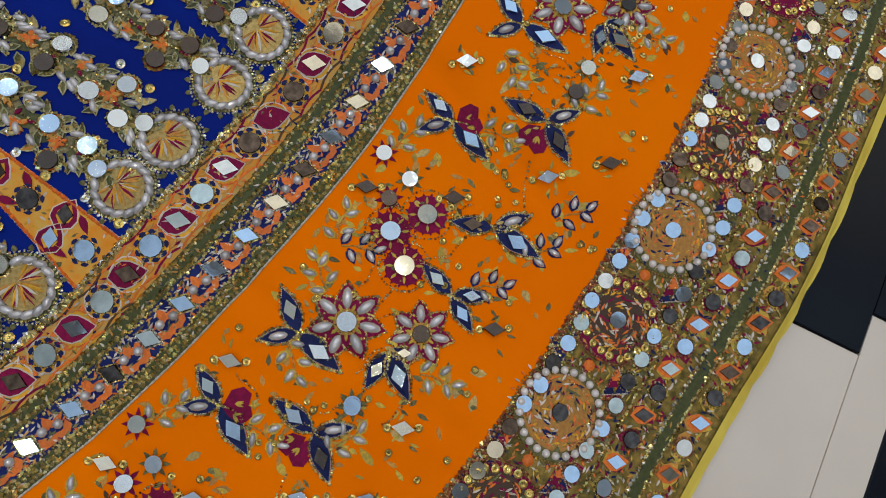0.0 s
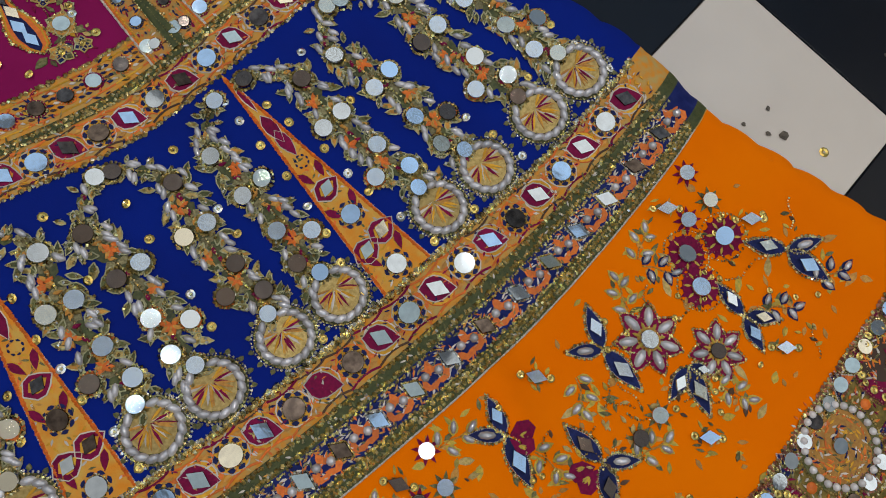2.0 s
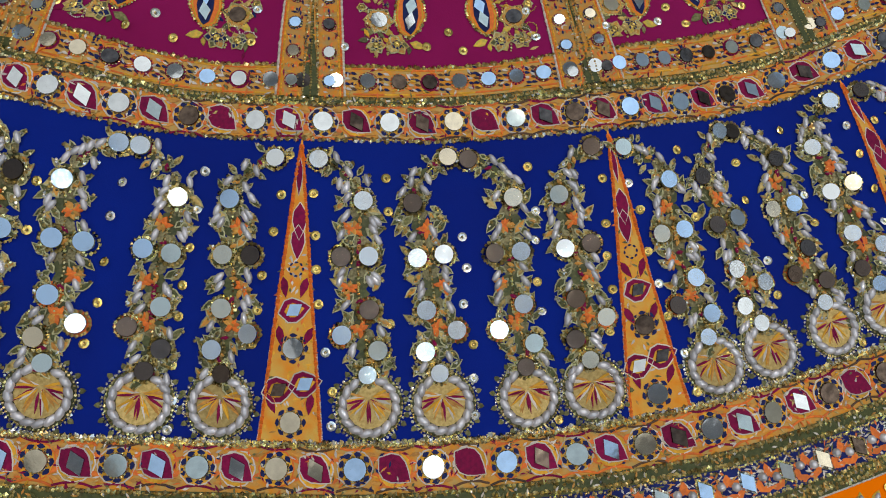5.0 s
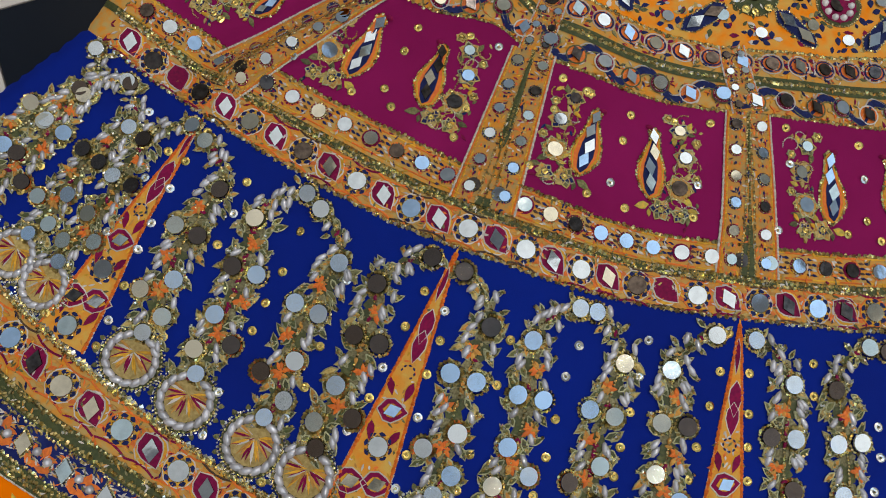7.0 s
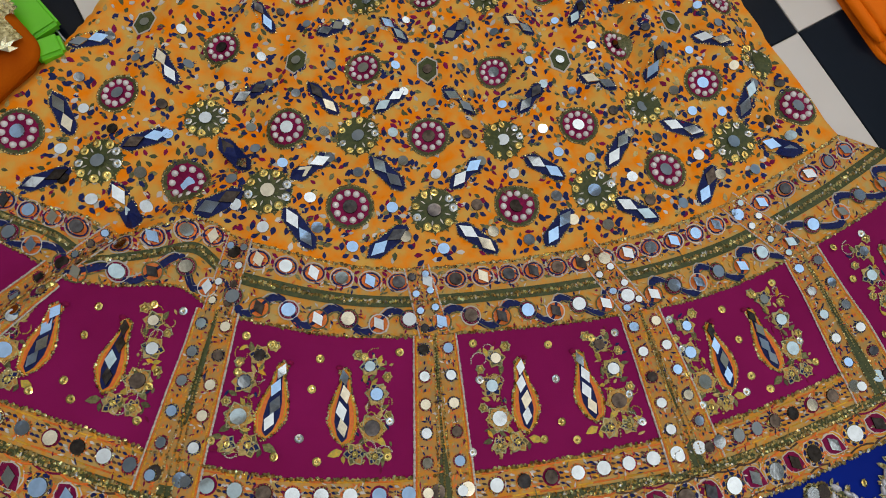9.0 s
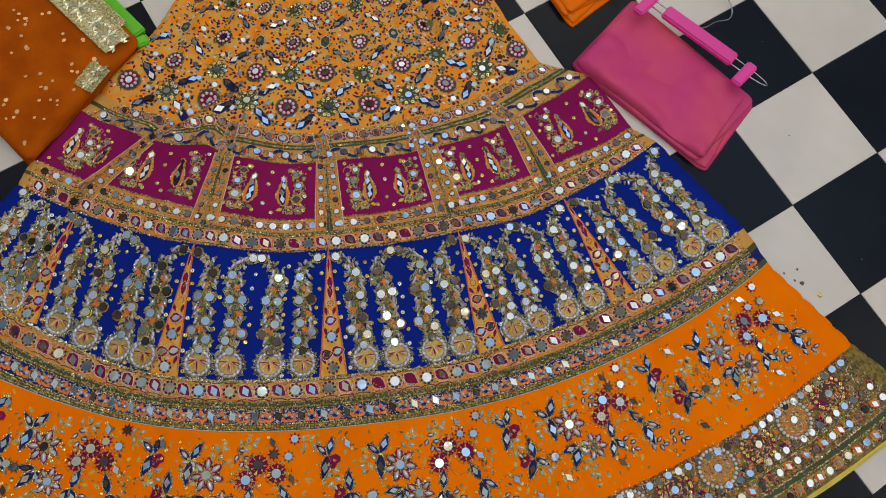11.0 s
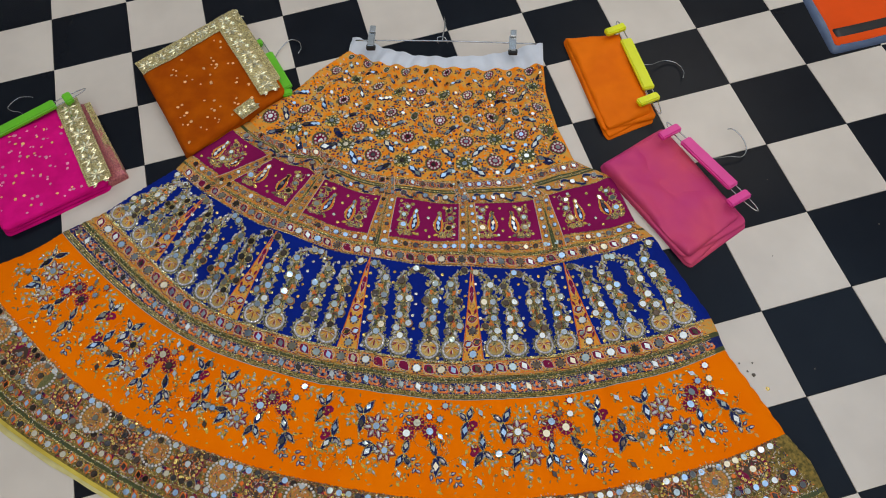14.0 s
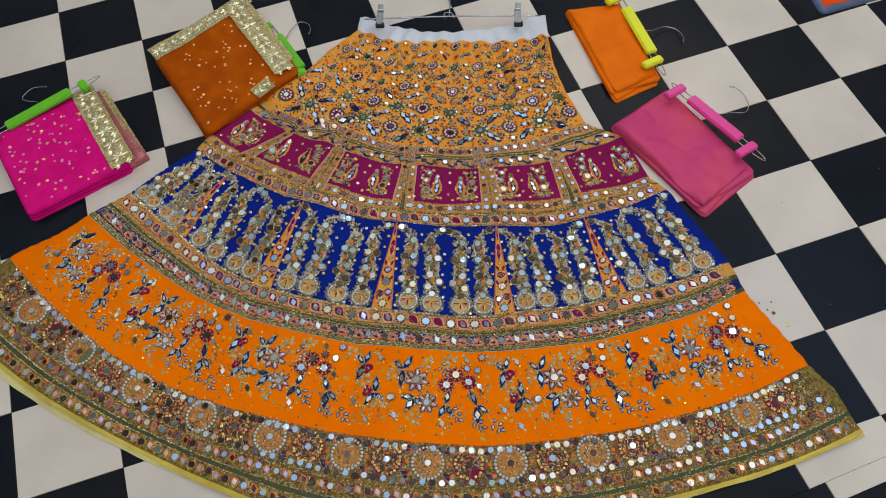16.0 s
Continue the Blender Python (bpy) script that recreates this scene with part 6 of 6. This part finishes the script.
lace("lace_border", QR, [(0.0, 0.075), (0.5, 0.075), (1.0, 0.075)], 0.050, zr, M_LACE, rust, 1)
lace("lace_border", QR, [(0.86, 0.02), (0.875, 0.5), (0.885, 0.93)], 0.052, lambda x, y: zr(x, y) + 0.003, M_LACE, rust, 2)
lace("lace_border", QR, [(0.975, 0.0), (0.985, 0.45), (0.99, 0.86)], 0.018, lambda x, y: zr(x, y) - 0.002, M_LACE, rust, 4)
lace("lace_end", QR, [(0.54, 0.955), (0.63, 0.95), (0.72, 0.945)], 0.036, lambda x, y: zr(x, y) + 0.001, M_LACE, rust, 3)
spangle(rust, QR, 0.0227, 0.0113, 8, 95, (M_SPANGLE, M_SPANGLE, M_SPANGLE), lambda u, v: u < 0.76 and v > 0.2)
clip_hanger((-1.088, 0.905), (-1.046, 0.712), [(-1.055, 0.815, 0.010), (-1.058, 0.835, 0.009), (-1.060, 0.850, 0.008), (-1.040, 0.880, 0.006), (-1.012, 0.900, 0.006), (-0.992, 0.885, 0.008), (-0.990, 0.855, 0.014), (-1.0, 0.832, 0.02)], 0.010, M_PL_GREEN, "bright green plastic clip hanger holding the rust stole", bar=(0.2, 0.9), clip_in=(-1, 0.05), clip_len=0.024)

# hot pink stole
QP = [(-1.816, 0.775), (-1.742, 0.503), (-1.500, 0.566), (-1.566, 0.858)]
pink = stole(QP, 0.030, M_PINK, "folded hot pink net stole with gold lace end", 7.0)
seed_of[pink.name] = 9.0
zp = lambda x, y: surface_z(QP, x, y, 0.020, 0.010, 9.0)
tail = [(-1.575, 0.852), (-1.520, 0.570), (-1.462, 0.588), (-1.538, 0.850)]
fold_sheet("lace_tail", tail, 0.0, 0.018, M_LACE_PINK, pink, 4.0, 0.6, label="pink and gold worked stole end")
lace("lace_border", QP, [(0.915, 0.01), (0.93, 0.5), (0.945, 0.985)], 0.056, lambda x, y: zp(x, y) + 0.001, M_LACE, pink, 5)
lace("lace_edge", tail, [(0.86, 0.05), (0.88, 0.95)], 0.012, lambda x, y: 0.017, M_LACE, pink, 6)
spangle(pink, QP, 0.020, 0.010, 12, 100, (M_SPANGLE, M_PINK_SEQUIN, M_PINK_SEQUIN), lambda u, v: u < 0.82 and v > 0.1)
clip_hanger((-1.799, 0.770), (-1.578, 0.853), [(-1.690, 0.838, 0.03), (-1.700, 0.856, 0.022), (-1.728, 0.880, 0.012), (-1.737, 0.900, 0.008), (-1.713, 0.921, 0.008), (-1.688, 0.916, 0.01), (-1.672, 0.903, 0.016)], 0.037, M_PL_GREEN, "bright green plastic clip hanger gripping the pink stole", bar=(0.15, 0.86), clip_in=(0.35, -0.94), clip_len=0.034)

# orange and rose lengths
QO = [(-0.332, 0.674), (-0.354, 0.336), (-0.218, 0.350), (-0.188, 0.634)]
cloth_o = tagged(new("folded_cloth"), "folded plain orange crepe cloth length", "cloth", "folded cloths")
for k in range(4):
    q = inset(QO, 0.006 * k, 0.02 + 0.02 * (k % 2), (0.0, 0.02, 0.01, 0.03)[k], (0.0, 0.022, 0.038, 0.060)[k])
    # no fold lies square on the next
    q[2] = (q[2][0] + (0.0, -0.012, 0.004, -0.006)[k], q[2][1] + (0.0, 0.010, -0.006, 0.002)[k])
    q[1] = (q[1][0] + (0.0, 0.003, -0.004, 0.005)[k], q[1][1] + (0.0, -0.004, 0.010, 0.0)[k])
    fold_sheet("fold", q, 0.0055 * k, 0.0055 if k < 3 else 0.010, M_SATIN_O, cloth_o, 20 + k, 0.5 if k < 3 else 2.0)
clip_hanger((-0.196, 0.628), (-0.215, 0.392), [(-0.195, 0.505, 0.036), (-0.165, 0.502, 0.028), (-0.140, 0.514, 0.016), (-0.112, 0.518, 0.008), (-0.090, 0.502, 0.006), (-0.089, 0.470, 0.010), (-0.103, 0.447, 0.016)], 0.040, M_PL_YELLOW, "neon yellow plastic clip hanger on the orange cloth", bar=(0.16, 0.87), clip_in=(-0.96, -0.12), clip_len=0.056)

QS = [(-0.404, 0.272), (-0.324, -0.036), (-0.156, 0.022), (-0.216, 0.322)]
cloth_r = tagged(new("folded_cloth"), "folded plain rose pink satin cloth length", "cloth", "folded cloths")
for k in range(4):
    q = inset(QS, 0.004 * k, 0.012 * (k % 2), (0.0, 0.02, 0.005, 0.03)[k], (0.0, 0.022, 0.040, 0.066)[k])
    # no fold lies square on the next
    q[2] = (q[2][0] + (0.0, -0.012, 0.004, -0.006)[k], q[2][1] + (0.0, 0.010, -0.006, 0.002)[k])
    q[1] = (q[1][0] + (0.0, 0.003, -0.004, 0.005)[k], q[1][1] + (0.0, -0.004, 0.010, 0.0)[k])
    fold_sheet("fold", q, 0.0055 * k, 0.0055 if k < 3 else 0.010, M_SATIN_R, cloth_r, 30 + k, 0.6 if k < 3 else 3.0)
clip_hanger((-0.211, 0.288), (-0.150, 0.076), [(-0.172, 0.196, 0.036), (-0.146, 0.192, 0.030), (-0.112, 0.196, 0.016), (-0.080, 0.190, 0.010), (-0.058, 0.208, 0.008), (-0.054, 0.238, 0.012), (-0.066, 0.262, 0.018), (-0.082, 0.264, 0.024)], 0.041, M_PL_PINK, "pink plastic clip hanger on the rose cloth", bar=(0.15, 0.86), clip_in=(-0.97, -0.22), clip_len=0.056)

# chrome skirt hanger on the waistband
sk = tagged(new("skirt_hanger"), "chrome wire skirt hanger with two metal clips", "hanger")
wire("rod", [(-0.850, 0.812, 0.036), (-0.64, 0.732, 0.042), (-0.415, 0.652, 0.036)], 0.0019, M_WIRE, sk)
for x, y in ((-0.812, 0.792), (-0.476, 0.662)):
    an = math.atan2(-0.16, 0.435)
    body = bevel_box("clip", x, y, 0.047, 0.018, 0.052, 0.008, an, M_CHROME, sk, 0.002, 0.0)
    bevel_box("clip_lever", x + 0.011, y + 0.026, 0.055, 0.015, 0.022, 0.004, an, M_CHROME, body, 0.0015, 0.0)
    bevel_box("clip_pad", x - 0.008, y - 0.024, 0.043, 0.023, 0.013, 0.012, an, M_RUBBER, body, 0.002)
wire("hook", [(-0.640, 0.735, 0.042), (-0.632, 0.752, 0.045), (-0.622, 0.775, 0.040), (-0.612, 0.805, 0.030), (-0.604, 0.835, 0.016), (-0.600, 0.850, 0.006), (-0.602, 0.838, 0.003), (-0.608, 0.815, 0.003)], 0.0016, M_WIRE, sk)
wire("hook_loop", [(-0.652, 0.732, 0.038), (-0.650, 0.744, 0.046), (-0.632, 0.738, 0.046), (-0.630, 0.725, 0.038)], 0.0013, M_WIRE, sk, 6, 3)

# sleeved card in the corner
card = tagged(new("sleeved_card"), "red-orange printed card in a clear plastic sleeve", "card")
QC = [(0.339, 0.645), (0.294, 0.410), (0.558, 0.400), (0.608, 0.633)]
fold_sheet("sleeve", QC, 0.0, 0.010, M_SLEEVE, card, 40.0, 0.1, 12)
fold_sheet("card_face", inset(QC, 0.06, 0.06, 0.05, 0.06), 0.009, 0.0025, M_CARD, card, 41.0, 0.05, 12)
fold_sheet("printed_bar", inset(QC, 0.10, 0.10, 0.70, 0.17), 0.0112, 0.0014, M_BLACKPRINT, card, 42.0, 0.02, 6)

# low dark red shape by the far tiles
dark_shape = tagged(new("dark_red_shape"), "dark maroon shape at the edge of the tiles", "cloth")
fold_sheet("fold", [(-2.34, 1.50), (-2.30, 1.215), (-1.975, 1.262), (-2.0, 1.50)], 0.0, 0.05, M_DARK_RED, dark_shape, 55.0, 1.5)

# crumbs and lost sequins on the tiles
for n, (x, y, r) in enumerate(((-0.345, -0.262, 0.0045), (-0.335, -0.270, 0.003), (-0.310, -0.285, 0.004), (-0.318, -0.275, 0.0025), (-0.352, -0.275, 0.0025), (-0.30, -0.262, 0.002), (-0.325, -0.255, 0.002), (-0.23, 0.0, 0.0018), (-0.19, -0.31, 0.0016), (0.12, -0.06, 0.0018), (-0.14, -0.06, 0.0016), (-0.05, 0.12, 0.0015))):
    bm = bmesh.new()
    bmesh.ops.create_icosphere(bm, subdivisions=1, radius=r)
    for vtx in bm.verts:
        vtx.co += Vector((random.uniform(-1, 1), random.uniform(-1, 1), 0)) * r * 0.35
        vtx.co.z = vtx.co.z * 0.3 + r * 0.28
    me = bpy.data.meshes.new("crumb")
    bm.to_mesh(me)
    bm.free()
    me.materials.append(M_CRUMB)
    ob = tagged(new("crumb", me), "small dry brown crumb on the tiles", "crumb", "crumbs on the tiles")
    ob.location = (x, y, 0.0)
for x, y in ((-0.298, -0.318), (-0.36, -0.66)):
    vs = []
    for rr, zz in ((0.0042, 0.0004), (0.0028, 0.0011), (0.001, 0.0006)):
        vs += [(x + rr * math.cos(0.7 * k), y + rr * math.sin(0.7 * k), zz) for k in range(9)]
    fs = [(j * 9 + k, j * 9 + (k + 1) % 9, (j + 1) * 9 + (k + 1) % 9, (j + 1) * 9 + k) for j in range(2) for k in range(9)]
    tagged(mesh_object("loose_sequin", vs, fs, M_SEQUIN), "fallen round gold sequin on a tile", "sequin", "fallen sequins")


# ---- chequered tiles ----
def quad_tile(c):
    """A tile from its four plan corners, with a small gap for the joint and a bevelled rim."""
    cx, cy = sum(p[0] for p in c) / 4, sum(p[1] for p in c) / 4
    def ring(inset, z):
        out = []
        for x, y in c:
            d = math.hypot(x - cx, y - cy)
            out.append((x + (cx - x) / d * inset, y + (cy - y) / d * inset, z))
        return out
    v = ring(0.0008, -0.006) + ring(0.0008, -0.0006) + ring(0.0018, 0.0)
    f = [(8, 9, 10, 11)]
    for k in range(4):
        n = (k + 1) % 4
        f += [(k, n, 4 + n, 4 + k), (4 + k, 4 + n, 8 + n, 8 + k)]
    return v, f


far_v, far_f, far_m = [], [], []


def lay(c, dark, near):
    if near:
        mesh_object("tile", *quad_tile(c), M_TILE_B if dark else M_TILE_W, FLOOR)
    else:
        v, f = quad_tile(c)
        o = len(far_v)
        far_v.extend(v)
        far_f.extend(tuple(i + o for i in q) for q in f)
        far_m.extend([1 if dark else 0] * len(f))


def in_room(c):
    return all(RX0 < x < RX1 and RY0 < y < RY1 for x, y in c)


for i in range(-20, 12):
    for j in range(-3, 17):
        lo = j if j > -3 else -3
        c = [tile_corner(i, lo), tile_corner(i + 1, lo), tile_corner(i + 1, j + 1), tile_corner(i, j + 1)]
        if in_room(c):
            lay(c, (i + j) % 2 != 0, -11 <= i <= 3 and j <= 7)
# cut rows where the tiling was patched
ya, yb, yc = -0.535, -0.606, -0.643
for i in range(-20, 12):
    x0, x1 = -0.035 + 0.2055 * i, -0.035 + 0.2055 * (i + 1)
    y0, y1 = tile_corner(i, -3)[1], tile_corner(i + 1, -3)[1]
    rows = [([(x0, yb), (x1, yb), (x1, y1), (x0, y0)], (i - 4) % 2 != 0)]
    s = 0.033
    rows.append(([(x0 + s, yc), (x1 + s, yc), (x1 + s, yb), (x0 + s, yb)], (i - 4) % 2 != 0))
    for k in range(9):
        a, b = yc - 0.203 * (k + 1), yc - 0.203 * k
        rows.append(([(x0 + s, a), (x1 + s, a), (x1 + s, b), (x0 + s, b)], (i + 1 + k) % 2 != 0))
    for n, (c, dark) in enumerate(rows):
        if in_room(c):
            lay(c, dark, n < 4 and -11 <= i <= 3)
tagged(mesh_object("far_tiles", far_v, far_f, [M_TILE_W, M_TILE_B], FLOOR, index=far_m), kind="stuff")
